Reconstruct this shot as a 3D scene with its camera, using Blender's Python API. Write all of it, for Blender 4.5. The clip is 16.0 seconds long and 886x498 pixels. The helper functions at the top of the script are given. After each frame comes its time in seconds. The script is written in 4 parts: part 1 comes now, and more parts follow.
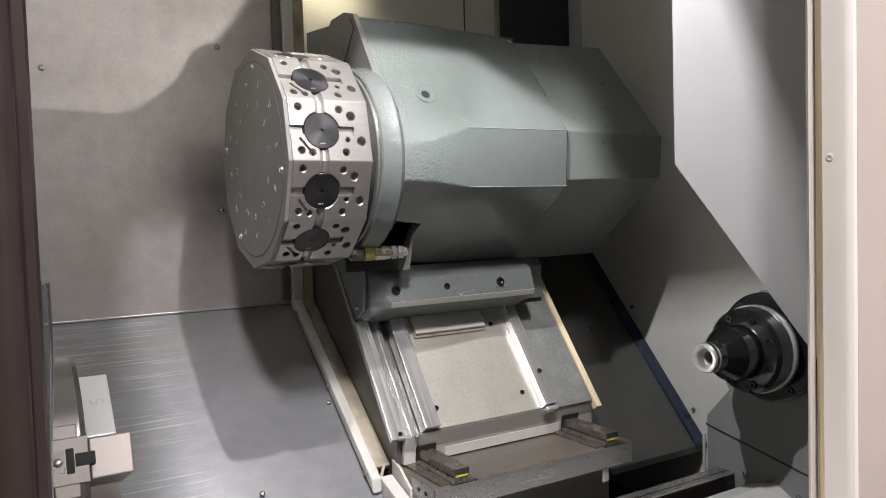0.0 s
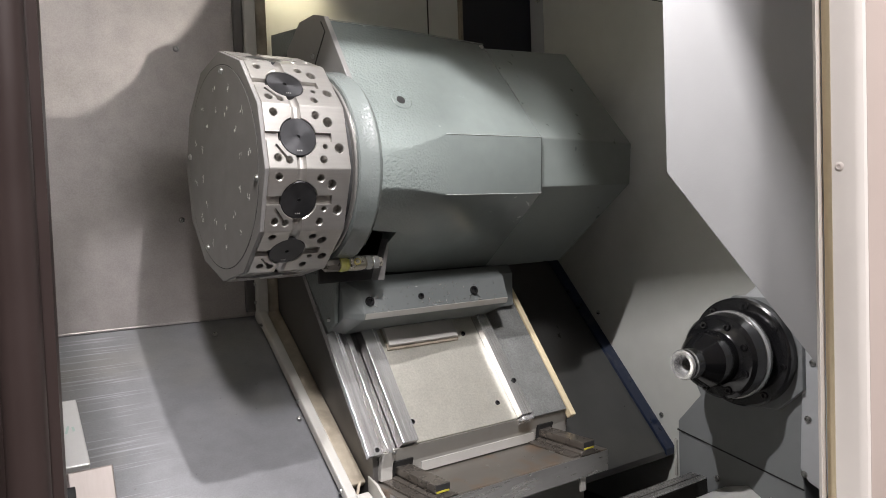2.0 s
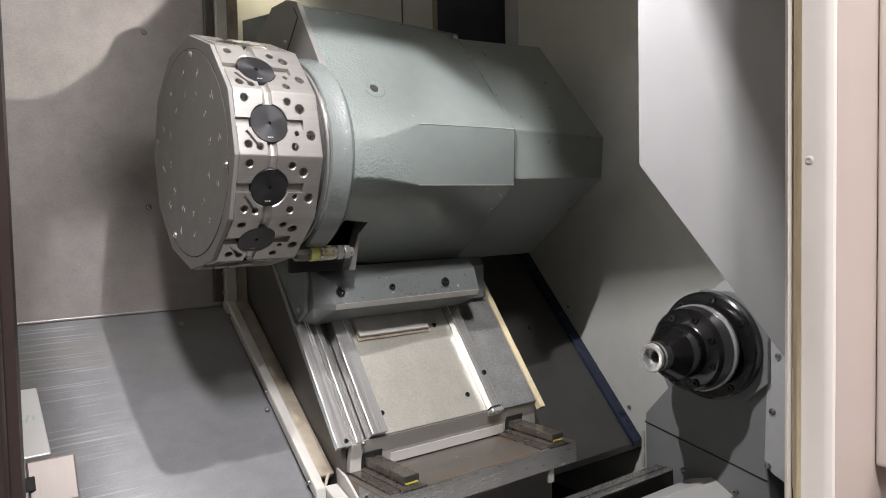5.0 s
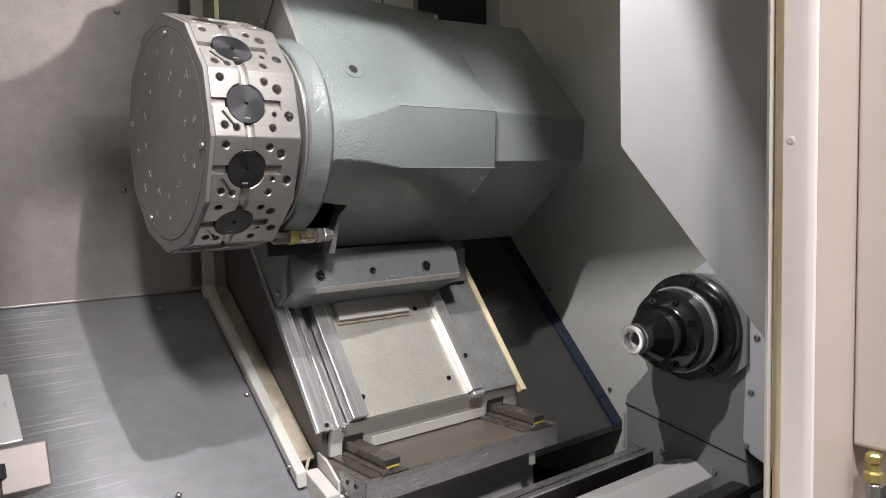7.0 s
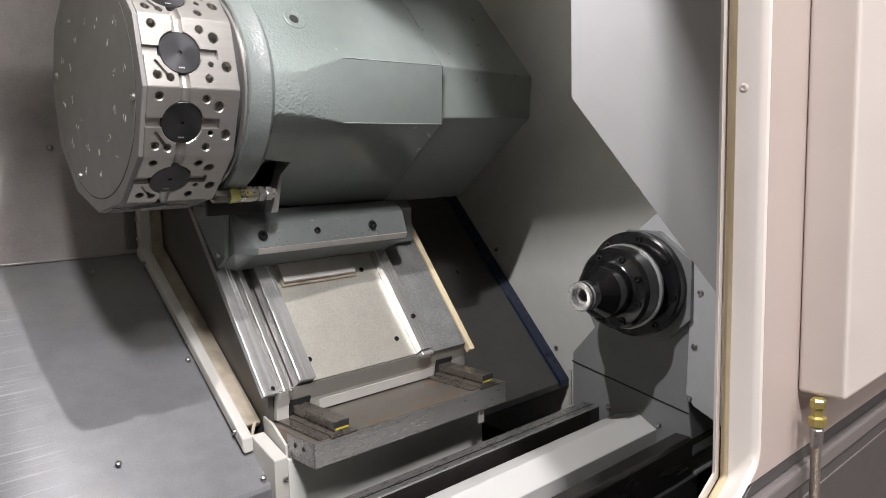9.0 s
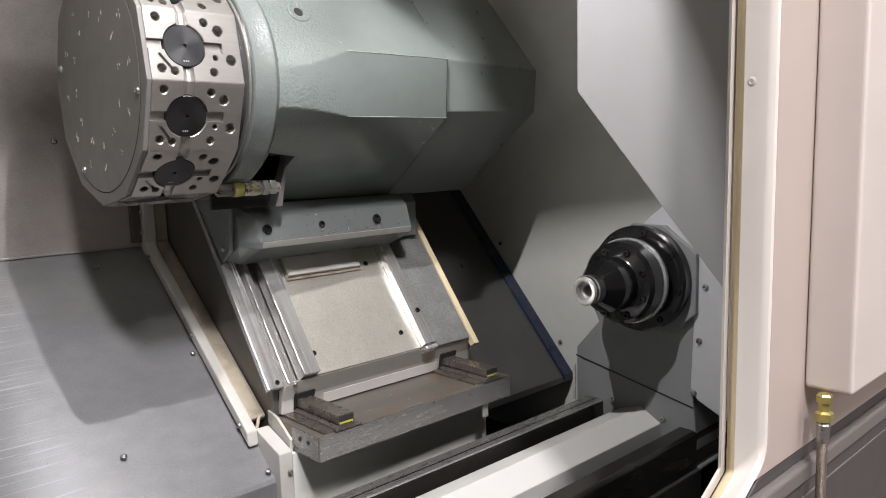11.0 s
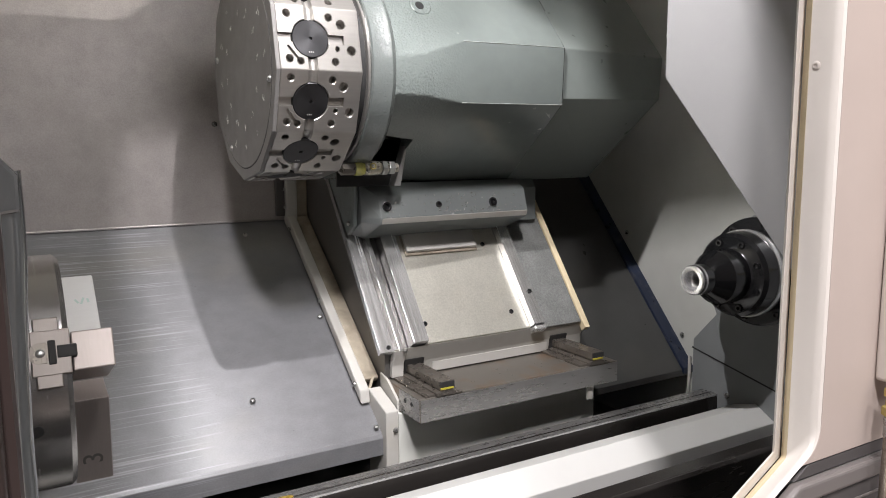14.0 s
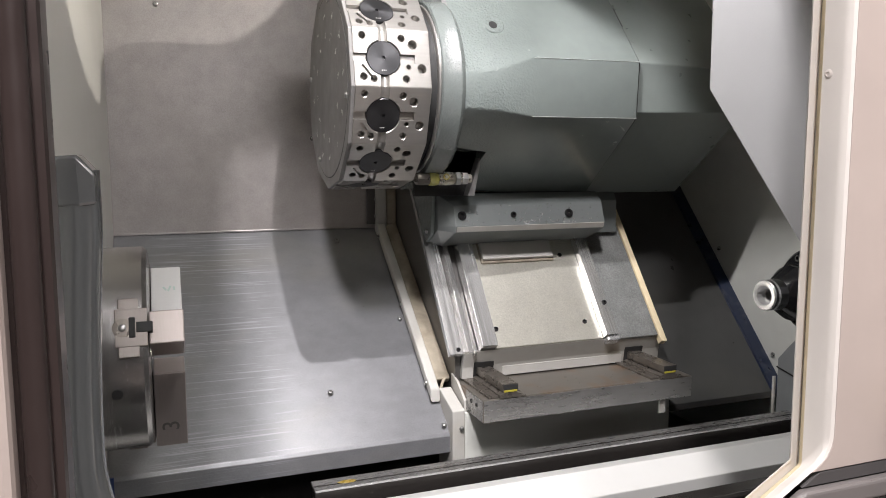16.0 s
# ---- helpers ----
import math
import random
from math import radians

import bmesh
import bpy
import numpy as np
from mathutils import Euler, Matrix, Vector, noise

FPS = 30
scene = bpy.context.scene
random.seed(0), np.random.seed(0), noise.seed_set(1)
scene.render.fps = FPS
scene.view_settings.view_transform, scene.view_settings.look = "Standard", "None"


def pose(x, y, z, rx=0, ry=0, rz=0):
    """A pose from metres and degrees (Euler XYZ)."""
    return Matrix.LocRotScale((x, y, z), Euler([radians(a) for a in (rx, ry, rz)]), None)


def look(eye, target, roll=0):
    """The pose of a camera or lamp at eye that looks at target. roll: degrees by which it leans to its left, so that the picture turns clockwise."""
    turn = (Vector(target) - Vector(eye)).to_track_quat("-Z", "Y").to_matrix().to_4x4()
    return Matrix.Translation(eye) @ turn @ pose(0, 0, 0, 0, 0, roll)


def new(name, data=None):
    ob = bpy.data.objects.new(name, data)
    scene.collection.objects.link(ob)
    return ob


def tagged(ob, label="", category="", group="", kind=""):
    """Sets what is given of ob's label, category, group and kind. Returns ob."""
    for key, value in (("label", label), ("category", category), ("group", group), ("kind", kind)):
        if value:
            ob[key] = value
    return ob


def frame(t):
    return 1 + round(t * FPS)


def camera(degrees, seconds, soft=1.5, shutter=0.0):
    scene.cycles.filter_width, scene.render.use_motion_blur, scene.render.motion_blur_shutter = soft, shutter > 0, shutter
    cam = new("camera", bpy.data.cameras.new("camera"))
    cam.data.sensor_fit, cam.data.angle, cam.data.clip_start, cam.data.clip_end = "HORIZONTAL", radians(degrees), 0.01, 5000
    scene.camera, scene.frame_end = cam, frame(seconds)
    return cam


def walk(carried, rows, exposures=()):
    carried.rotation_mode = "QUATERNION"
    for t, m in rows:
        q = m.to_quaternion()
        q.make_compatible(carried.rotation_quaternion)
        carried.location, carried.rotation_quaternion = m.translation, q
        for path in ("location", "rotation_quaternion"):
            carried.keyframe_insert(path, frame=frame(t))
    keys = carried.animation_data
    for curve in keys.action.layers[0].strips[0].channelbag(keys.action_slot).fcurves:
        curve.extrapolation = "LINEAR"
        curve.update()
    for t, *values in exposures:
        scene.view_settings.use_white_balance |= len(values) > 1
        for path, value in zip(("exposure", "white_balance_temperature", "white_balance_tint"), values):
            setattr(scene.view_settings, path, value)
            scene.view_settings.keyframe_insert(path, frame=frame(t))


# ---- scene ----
# the camera glides in front of the open door of a turning machine
cam = camera(61.68, 16.0, soft=0.95)
PATH = [
    (0, (-0.3732, -1.2472, 1.2974), (0.1385, -0.3892, 1.2525), -1.71),
    (0.5, (-0.382, -1.2202, 1.2995), (0.1457, -0.3722, 1.2505), -1.92),
    (1, (-0.3889, -1.2028, 1.301), (0.1568, -0.3662, 1.2522), -2.11),
    (1.5, (-0.3991, -1.1892, 1.3007), (0.1646, -0.3644, 1.2565), -2.16),
    (2, (-0.4062, -1.1862, 1.3062), (0.1708, -0.3705, 1.265), -2.06),
    (2.5, (-0.4125, -1.1852, 1.306), (0.1735, -0.3756, 1.2696), -1.84),
    (3, (-0.4123, -1.1847, 1.3051), (0.1789, -0.379, 1.269), -1.56),
    (3.5, (-0.4116, -1.1819, 1.3015), (0.1839, -0.3795, 1.2639), -1.23),
    (4, (-0.409, -1.1813, 1.3015), (0.1915, -0.3828, 1.2587), -1.18),
    (6.5, (-0.3991, -1.1754, 1.2991), (0.2201, -0.3927, 1.2357), -1.30),
    (7, (-0.3973, -1.1737, 1.2974), (0.2291, -0.3975, 1.2253), -1.31),
    (7.5, (-0.3969, -1.1701, 1.2912), (0.2429, -0.4062, 1.2061), -1.31),
    (8, (-0.3975, -1.155, 1.2847), (0.2583, -0.4066, 1.1851), -1.33),
    (8.5, (-0.3918, -1.1493, 1.2832), (0.2789, -0.4161, 1.1713), -1.36),
    (9, (-0.3878, -1.152, 1.2821), (0.2918, -0.4282, 1.1627), -1.44),
    (11.5, (-0.389, -1.1482, 1.2829), (0.2831, -0.4194, 1.1519), -1.53),
    (12, (-0.3898, -1.1504, 1.2818), (0.2702, -0.4105, 1.1514), -1.64),
    (12.5, (-0.389, -1.1551, 1.2815), (0.2558, -0.4018, 1.152), -1.79),
    (13, (-0.3853, -1.1688, 1.2777), (0.2239, -0.3863, 1.1486), -1.91),
    (13.5, (-0.37, -1.2097, 1.2758), (0.1897, -0.392, 1.1414), -1.07),
    (14, (-0.3509, -1.2632, 1.2701), (0.1483, -0.4075, 1.1341), -0.46),
    (14.5, (-0.3239, -1.3139, 1.2658), (0.1214, -0.4284, 1.1332), -0.26),
    (15, (-0.3009, -1.3424, 1.2608), (0.1005, -0.4352, 1.1347), -0.13),
    (15.5, (-0.2857, -1.3589, 1.26), (0.0825, -0.4367, 1.1413), -0.11),
    (16, (-0.283, -1.3679, 1.258), (0.0621, -0.436, 1.1466), -0.18),
]
walk(cam, [(t, look(eye, target, roll)) for t, eye, target, roll in PATH],
     exposures=[(0.0, 0.18), (6.5, 0.15), (9.0, 0.18), (16.0, 0.20)])

# ---------------------------------------------------------------- light
world = bpy.data.worlds.new("workshop_air")
world.use_nodes = True
scene.world = world
world.node_tree.nodes["Background"].inputs[0].default_value = (0.9, 0.93, 1.0, 1)
world.node_tree.nodes["Background"].inputs[1].default_value = 0.02


def area(name, eye, target, w, h, watts, colour=(1, 1, 1), spread=180):
    lamp = bpy.data.lights.new(name, "AREA")
    lamp.shape, lamp.size, lamp.size_y, lamp.energy, lamp.color, lamp.spread = "RECTANGLE", w, h, watts, colour, radians(spread)
    ob = new(name, lamp)
    ob.matrix_world = look(eye, target)
    return ob


# assumed tubes under the workshop ceiling, one only for fill, the unseen bar lamp over the door, the small lamp behind
# the inner sheet and an added bay glow
area("assumed_ceiling_light", (-0.68, -2.2, 3.6), (0.1, 0.0, 1.1), 0.28, 0.34, 118, (1.0, 0.955, 0.97))
area("assumed_ceiling_light", (0.26, -2.67, 3.58), (0.2, 0.0, 1.1), 0.3, 0.3, 38, (1.0, 0.965, 0.975))
# broad far light added as fill through the door opening
area("assumed_ceiling_light", (0.5, -6.0, 3.9), (0.2, -0.2, 1.2), 3.0, 0.6, 44, (1.0, 0.975, 0.97))
area("assumed_ceiling_light", (2.6, -4.6, 4.0), (2.2, -4.0, 0), 3.0, 1.2, 74, (1, 0.945, 0.95))
area("door_bar_light", (0.060, -0.50, 1.993), (0.80, -0.20, 1.3), 0.012, 0.012, 12.5, (1.0, 0.965, 0.97))
work = bpy.data.lights.new("unseen_cabin_light", "SPOT")
work.energy, work.color, work.spot_size, work.spot_blend, work.shadow_soft_size = 28, (1, 0.94, 0.86), radians(70), 0.05, 0.008
new("unseen_cabin_light", work).matrix_world = look((0.56, -0.62, 1.69), (-0.227, -0.103, 2.027))
# added warm glow close to the bay wall, no known lamp there
area("unseen_cabin_light", (0.29, 0.355, 1.90), (0.30, 0.41, 1.80), 0.20, 0.03, 0.16, (1, 0.88, 0.6), 80)

# ---------------------------------------------------------------- materials


def material(name, colour, rough, metal=0.0, grain=0.08, size=60.0, bump=0.0, bump_size=200.0, stretch=(1, 1, 1),
             stain=0.0, stain_colour=(0.1, 0.08, 0.05), stain_size=6.0, rough_var=0.1, coat=0.0, random_tint=0.0, scratch=0.0, scratch_scale=(5, 700, 700), turned_sheen=0.0, scratch_zone=None, bump_zone=None, brushed=None):
    m = bpy.data.materials.new(name)
    m.use_nodes = True
    nt = m.node_tree
    ns, ln = nt.nodes, nt.links
    b = ns["Principled BSDF"]
    b.inputs["Metallic"].default_value = metal
    b.inputs["Coat Weight"].default_value = coat
    b.inputs["Coat Roughness"].default_value = 0.15
    tc = ns.new("ShaderNodeTexCoord")
    mp = ns.new("ShaderNodeMapping")
    mp.inputs["Scale"].default_value = stretch
    ln.new(tc.outputs["Object"], mp.inputs["Vector"])

    def tex(scale, detail=4.0):
        n = ns.new("ShaderNodeTexNoise")
        n.inputs["Scale"].default_value, n.inputs["Detail"].default_value = scale, detail
        ln.new(mp.outputs[0], n.inputs["Vector"])
        return n.outputs["Fac"]

    def ramp(fac, lo, hi, p0=0.3, p1=0.7):
        r = ns.new("ShaderNodeMapRange")
        r.inputs[1].default_value, r.inputs[2].default_value = p0, p1
        r.inputs[3].default_value, r.inputs[4].default_value = lo, hi
        ln.new(fac, r.inputs[0])
        return r.outputs[0]

    def mix(fac, a, c):
        n = ns.new("ShaderNodeMix")
        n.data_type = "RGBA"
        ln.new(fac, n.inputs[0])
        for v, s in ((a, n.inputs[6]), (c, n.inputs[7])):
            if isinstance(v, tuple):
                s.default_value = (*v, 1)
            else:
                ln.new(v, s)
        return n.outputs[2]

    dark = tuple(c * (1 - grain) for c in colour)
    light = tuple(min(1, c * (1 + grain)) for c in colour)
    fine = tex(size)
    broad = tex(size / 14, 2.0)
    both = ns.new("ShaderNodeMath")
    both.operation = "MULTIPLY_ADD"
    both.inputs[1].default_value = 0.6
    ln.new(fine, both.inputs[0])
    half = ns.new("ShaderNodeMath")
    half.operation = "MULTIPLY"
    half.inputs[1].default_value = 0.4
    ln.new(broad, half.inputs[0])
    ln.new(half.outputs[0], both.inputs[2])
    col = mix(ramp(both.outputs[0], 0, 1), dark, light)
    if stain:
        col = mix(ramp(tex(stain_size, 6.0), 0, stain, 0.52, 0.72), col, stain_colour)
    rough_in = ramp(both.outputs[0], max(0.02, rough - rough_var), min(1, rough + rough_var))
    if scratch:
        mp2 = ns.new("ShaderNodeMapping")
        mp2.inputs["Scale"].default_value = scratch_scale
        ln.new(tc.outputs["Object"], mp2.inputs["Vector"])
        lines = ns.new("ShaderNodeTexNoise")
        lines.inputs["Scale"].default_value, lines.inputs["Detail"].default_value = 1.0, 3.0
        ln.new(mp2.outputs[0], lines.inputs["Vector"])
        patch = ns.new("ShaderNodeTexNoise")
        patch.inputs["Scale"].default_value = 7.0
        ln.new(tc.outputs["Object"], patch.inputs["Vector"])
        both2 = ns.new("ShaderNodeMath")
        both2.operation = "MULTIPLY"
        ln.new(ramp(lines.outputs["Fac"], 0, scratch, 0.57, 0.68), both2.inputs[0])
        ln.new(ramp(patch.outputs["Fac"], 0, 1, 0.47, 0.62), both2.inputs[1])
        worn = both2.outputs[0]
        if scratch_zone:
            xyz = ns.new("ShaderNodeSeparateXYZ")
            ln.new(tc.outputs["Object"], xyz.inputs[0])
            zone = ns.new("ShaderNodeMath")
            zone.operation = "MULTIPLY"
            ln.new(ramp(xyz.outputs[0], 0, 1, scratch_zone[0], scratch_zone[0] + 0.05), zone.inputs[0])
            ln.new(ramp(xyz.outputs[0], 1, 0, scratch_zone[1] - 0.07, scratch_zone[1]), zone.inputs[1])
            both3 = ns.new("ShaderNodeMath")
            both3.operation = "MULTIPLY"
            ln.new(ramp(lines.outputs["Fac"], 0, scratch, 0.57, 0.66), both3.inputs[0])
            ln.new(zone.outputs[0], both3.inputs[1])
            worn = both3.outputs[0]
        col = mix(worn, col, tuple(min(0.9, c * 1.9) for c in colour))
    if random_tint:
        info = ns.new("ShaderNodeObjectInfo")
        hsv = ns.new("ShaderNodeHueSaturation")
        ln.new(ramp(info.outputs["Random"], 1 - random_tint, 1 + random_tint, 0, 1), hsv.inputs["Value"])
        ln.new(col, hsv.inputs["Color"])
        col = hsv.outputs[0]
    if turned_sheen:
        tan = ns.new("ShaderNodeTangent")
        tan.direction_type, tan.axis = "RADIAL", "Z"
        ln.new(tan.outputs[0], b.inputs["Tangent"])
        b.inputs["Anisotropic"].default_value = turned_sheen
    if brushed:
        along = ns.new("ShaderNodeCombineXYZ")
        for i in range(3):
            along.inputs[i].default_value = brushed[i]
        ln.new(along.outputs[0], b.inputs["Tangent"])
        b.inputs["Anisotropic"].default_value = 0.5
    ln.new(col, b.inputs["Base Color"])
    ln.new(rough_in, b.inputs["Roughness"])
    if bump:
        bp = ns.new("ShaderNodeBump")
        bp.inputs["Strength"].default_value = min(1.0, bump)
        bp.inputs["Distance"].default_value = 0.002
        ln.new(tex(bump_size, 3.0), bp.inputs["Height"])
        if bump_zone:
            where = ns.new("ShaderNodeSeparateXYZ")
            ln.new(tc.outputs["Object"], where.inputs[0])
            ln.new(ramp(where.outputs[0], min(1.0, bump), bump_zone[2], bump_zone[0], bump_zone[1]), bp.inputs["Strength"])
        ln.new(bp.outputs[0], b.inputs["Normal"])
    return m


M = dict(
    housing=material("grey_green_paint", (0.160, 0.183, 0.174), 0.24, grain=0.05, size=40, bump=1.0, bump_size=230, bump_zone=(0.215, 0.30, 0.05), rough_var=0.04, coat=0.45),
    motorpaint=material("dark_grey_green_paint", (0.168, 0.189, 0.180), 0.3, grain=0.05, size=40, rough_var=0.04),
    cast=material("glossy_cast_paint", (0.128, 0.143, 0.138), 0.2, grain=0.06, size=40, rough_var=0.03, bump=0.6, bump_size=260, coat=0.6),
    clamp=material("dark_grey_gloss_paint", (0.15, 0.163, 0.16), 0.25, grain=0.02, size=30, rough_var=0.02),
    worn=material("worn_paint_edge", (0.26, 0.275, 0.265), 0.4, grain=0.35, size=90),
    capgrey=material("grey_enamel", (0.155, 0.15, 0.145), 0.4, grain=0.04, size=30, bump=0.03, bump_size=300),
    steel=material("milled_steel", (0.40, 0.385, 0.365), 0.33, 0.8, grain=0.06, size=160, stretch=(0.12, 1.5, 1.5), rough_var=0.03, stain=0.2, stain_colour=(0.30, 0.255, 0.2), stain_size=14),
    bright=material("ground_steel", (0.66, 0.66, 0.66), 0.27, 0.75, grain=0.03, size=300, stretch=(3, 0.05, 0.05), rough_var=0.004),
    guide=material("oily_guide_steel", (0.64, 0.64, 0.635), 0.23, 0.8, grain=0.4, size=60, stretch=(4, 0.06, 0.06), rough_var=0.07),
    plug=material("dark_turned_plug", (0.055, 0.055, 0.058), 0.36, 0.85, grain=0.15, size=60, turned_sheen=0.45),
    # near-black that paints the shade inside bores, gaps, slots and recesses
    hole=material("opening_shade_black", (0.012, 0.012, 0.012), 0.7, 0.0),
    black=material("blackened_steel", (0.009, 0.009, 0.010), 0.17, 0.0, grain=0.2, size=80, rough_var=0.05, coat=0.3),
    sheet=material("brushed_steel_sheet", (0.198, 0.200, 0.210), 0.40, 0.38, brushed=(0, 0.789, 0.614), grain=0.15, size=560, stretch=(0.7, 1, 1), rough_var=0.06, scratch=0.6, scratch_scale=(5, 320, 320), scratch_zone=(-0.34, -0.06), bump=0.07, bump_size=480, stain=0.28, stain_colour=(0.19, 0.168, 0.115), stain_size=5),
    wallsheet=material("dull_steel_wall", (0.38, 0.353, 0.342), 0.36, 0.4, grain=0.16, size=420, rough_var=0.08, stain=0.35, stain_colour=(0.30, 0.275, 0.255), stain_size=4, bump=0.12, bump_size=360),
    cream=material("cream_wall_paint", (0.62, 0.61, 0.56), 0.45, grain=0.03, size=20, stain=0.15, stain_colour=(0.55, 0.53, 0.47)),
    panel=material("light_grey_paint", (0.285, 0.286, 0.290), 0.5, grain=0.03, size=20, bump=0.05, bump_size=400),
    baygrey=material("bay_grey_paint", (0.57, 0.575, 0.54), 0.5, grain=0.04, size=25, rough_var=0.03, bump=0.03, bump_size=300),
    tailgrey=material("tail_grey_paint", (0.185, 0.193, 0.197), 0.36, grain=0.05, size=30, bump=0.05, bump_size=300, stain=0.3, stain_colour=(0.12, 0.125, 0.125)),
    tailcover=material("silver_grey_paint", (0.43, 0.44, 0.455), 0.42, 0.15, grain=0.04, size=60, bump=0.04, bump_size=500),
    waywhite=material("white_cover_paint", (0.56, 0.56, 0.545), 0.4, grain=0.04, size=18, bump=0.04, bump_size=300, stain=0.2, stain_colour=(0.42, 0.41, 0.38), stain_size=9),
    white=material("white_rail_paint", (0.44, 0.43, 0.405), 0.45, grain=0.05, size=40, stain=0.3, stain_colour=(0.32, 0.27, 0.19), stain_size=8),
    seal=material("aged_sealant", (0.27, 0.235, 0.18), 0.6, grain=0.3, size=40, bump=0.4, bump_size=120, stain=0.6, stain_colour=(0.10, 0.075, 0.05), stain_size=22),
    felt=material("tan_felt_strip", (0.56, 0.47, 0.31), 0.8, grain=0.07, size=90, bump=0.15, bump_size=350),
    sideplate=material("oily_dark_plate", (0.12, 0.115, 0.11), 0.3, 0.4, grain=0.03, size=25, rough_var=0.02),
    coverplate=material("hand_scraped_plate", (0.60, 0.585, 0.52), 0.34, 0.65, grain=0.14, size=260, rough_var=0.04, bump=0.28, bump_size=300, stain=0.25, stain_colour=(0.48, 0.43, 0.32), stain_size=7),
    pebble=material("pebbled_grey_plate", (0.17, 0.175, 0.17), 0.34, 0.2, grain=0.4, size=300, rough_var=0.03, bump=0.7, bump_size=300),
    block=material("oiled_iron_block", (0.17, 0.156, 0.137), 0.34, 0.5, grain=0.12, size=22, rough_var=0.03, stain=0.6, stain_colour=(0.2, 0.1, 0.04), stain_size=16),
    blockside=material("machined_iron_side", (0.29, 0.285, 0.278), 0.3, 0.75, grain=0.08, size=60, stretch=(0.5, 3, 3)),
    oilway=material("oily_dark_way_steel", (0.05, 0.045, 0.042), 0.24, 0.6, grain=0.2, size=30, stretch=(0.2, 1, 1)),
    gib=material("dark_gib_steel", (0.17, 0.152, 0.133), 0.3, 0.7, grain=0.15, size=50),
    darkcover=material("dark_way_cover", (0.055, 0.055, 0.054), 0.32, 0.15, grain=0.15, size=14, rough_var=0.06, stain=0.4, stain_colour=(0.085, 0.08, 0.07), stain_size=5),
    navy=material("dark_navy_panel", (0.012, 0.014, 0.024), 0.4, grain=0.1, size=40),
    blue=material("blue_edge_paint", (0.004, 0.011, 0.036), 0.3, grain=0.2, size=50, stain=0.4, stain_colour=(0.12, 0.12, 0.12), stain_size=30),
    bluebrush=material("blue_brush", (0.03, 0.05, 0.14), 0.7, grain=0.4, size=300, stretch=(3, 1, 0.3)),
    # frame paint in three tones: jamb paled as lit, front panel taupe as shaded
    frame=material("cream_door_frame", (0.58, 0.525, 0.485), 0.42, grain=0.03, size=20, bump=0.03, bump_size=300),
    jambpaint=material("lit_cream_paint", (0.64, 0.60, 0.56), 0.4, grain=0.03, size=20, bump=0.03, bump_size=300),
    taupe=material("taupe_skin_and_shade", (0.44, 0.37, 0.335), 0.45, grain=0.04, size=20, bump=0.03, bump_size=300),
    dooredge=material("dark_bronze_edge", (0.040, 0.028, 0.026), 0.3, 0.2, grain=0.1, size=20),
    handle=material("grey_lacquered_tube", (0.19, 0.197, 0.2), 0.10, 0.5, grain=0.03, size=20, rough_var=0.02, coat=0.8),
    brass=material("brass", (0.48, 0.40, 0.14), 0.36, 0.65, grain=0.2, size=90),
    nickel=material("nickel_plate", (0.55, 0.52, 0.46), 0.26, 0.85, grain=0.12, size=120, stain=0.5, stain_colour=(0.35, 0.31, 0.16), stain_size=60),
    tape=material("olive_tape", (0.38, 0.36, 0.09), 0.45, grain=0.3, size=220, stain=0.5, stain_colour=(0.5, 0.48, 0.3), stain_size=90),
    braid=material("braided_hose_steel", (0.36, 0.31, 0.26), 0.38, 0.9, grain=0.35, size=420, bump=0.5, bump_size=1500),
    rubber=material("black_rubber", (0.02, 0.02, 0.02), 0.6, bump=0.1),
    jaw=material("soft_jaw_steel", (0.29, 0.255, 0.24), 0.30, 0.6, grain=0.05, size=120, stretch=(4, 0.5, 0.5), rough_var=0.03),
    masterjaw=material("master_jaw_steel", (0.21, 0.187, 0.173), 0.34, 0.6, grain=0.05, size=120, stretch=(4, 0.5, 0.5), rough_var=0.03),
    alloy=material("pale_jaw_face", (0.64, 0.64, 0.635), 0.36, 0.3, grain=0.03, size=90, stretch=(1, 1, 5), rough_var=0.03),
    chuck=material("turned_chuck_steel", (0.33, 0.32, 0.313), 0.26, 0.9, grain=0.03, size=400, stretch=(6, 0.3, 0.3), rough_var=0.02),
    ink=material("marker_ink", (0.06, 0.055, 0.05), 0.5),
    mint=material("green_marker", (0.44, 0.56, 0.52), 0.5),
    whitemark=material("engraved_white", (0.30, 0.30, 0.29), 0.6),
    strokewhite=material("number_white", (0.7, 0.7, 0.68), 0.6),
    floor=material("workshop_floor", (0.24, 0.2, 0.18), 0.5, grain=0.2, size=4, bump=0.1),
    room=material("pale_bounce_wall", (0.60, 0.605, 0.60), 0.7, grain=0.05, size=3),
    darkbase=material("dark_machine_base", (0.07, 0.065, 0.065), 0.4, grain=0.08, size=15),
    ledge=material("grey_ledge_paint", (0.16, 0.145, 0.14), 0.35, grain=0.06, size=20),
    barpaint=material("worn_grey_paint", (0.33, 0.32, 0.295), 0.42, grain=0.06, size=40, stain=0.4, stain_colour=(0.22, 0.19, 0.13), stain_size=12),
    yellow=material("yellow_wiper", (0.42, 0.36, 0.04), 0.5),
    bolt=material("zinc_bolt", (0.36, 0.36, 0.35), 0.3, 0.9, grain=0.08, size=120),
    oil=material("yellow_oil_spot", (0.22, 0.15, 0.025), 0.25, grain=0.5, size=120),
)

# ---------------------------------------------------------------- builders


def thing(name, at, label, category, group="", kind=""):
    e = new(name)
    e.empty_display_size = 0.05
    e.location = at
    return tagged(e, label, category, group, kind)


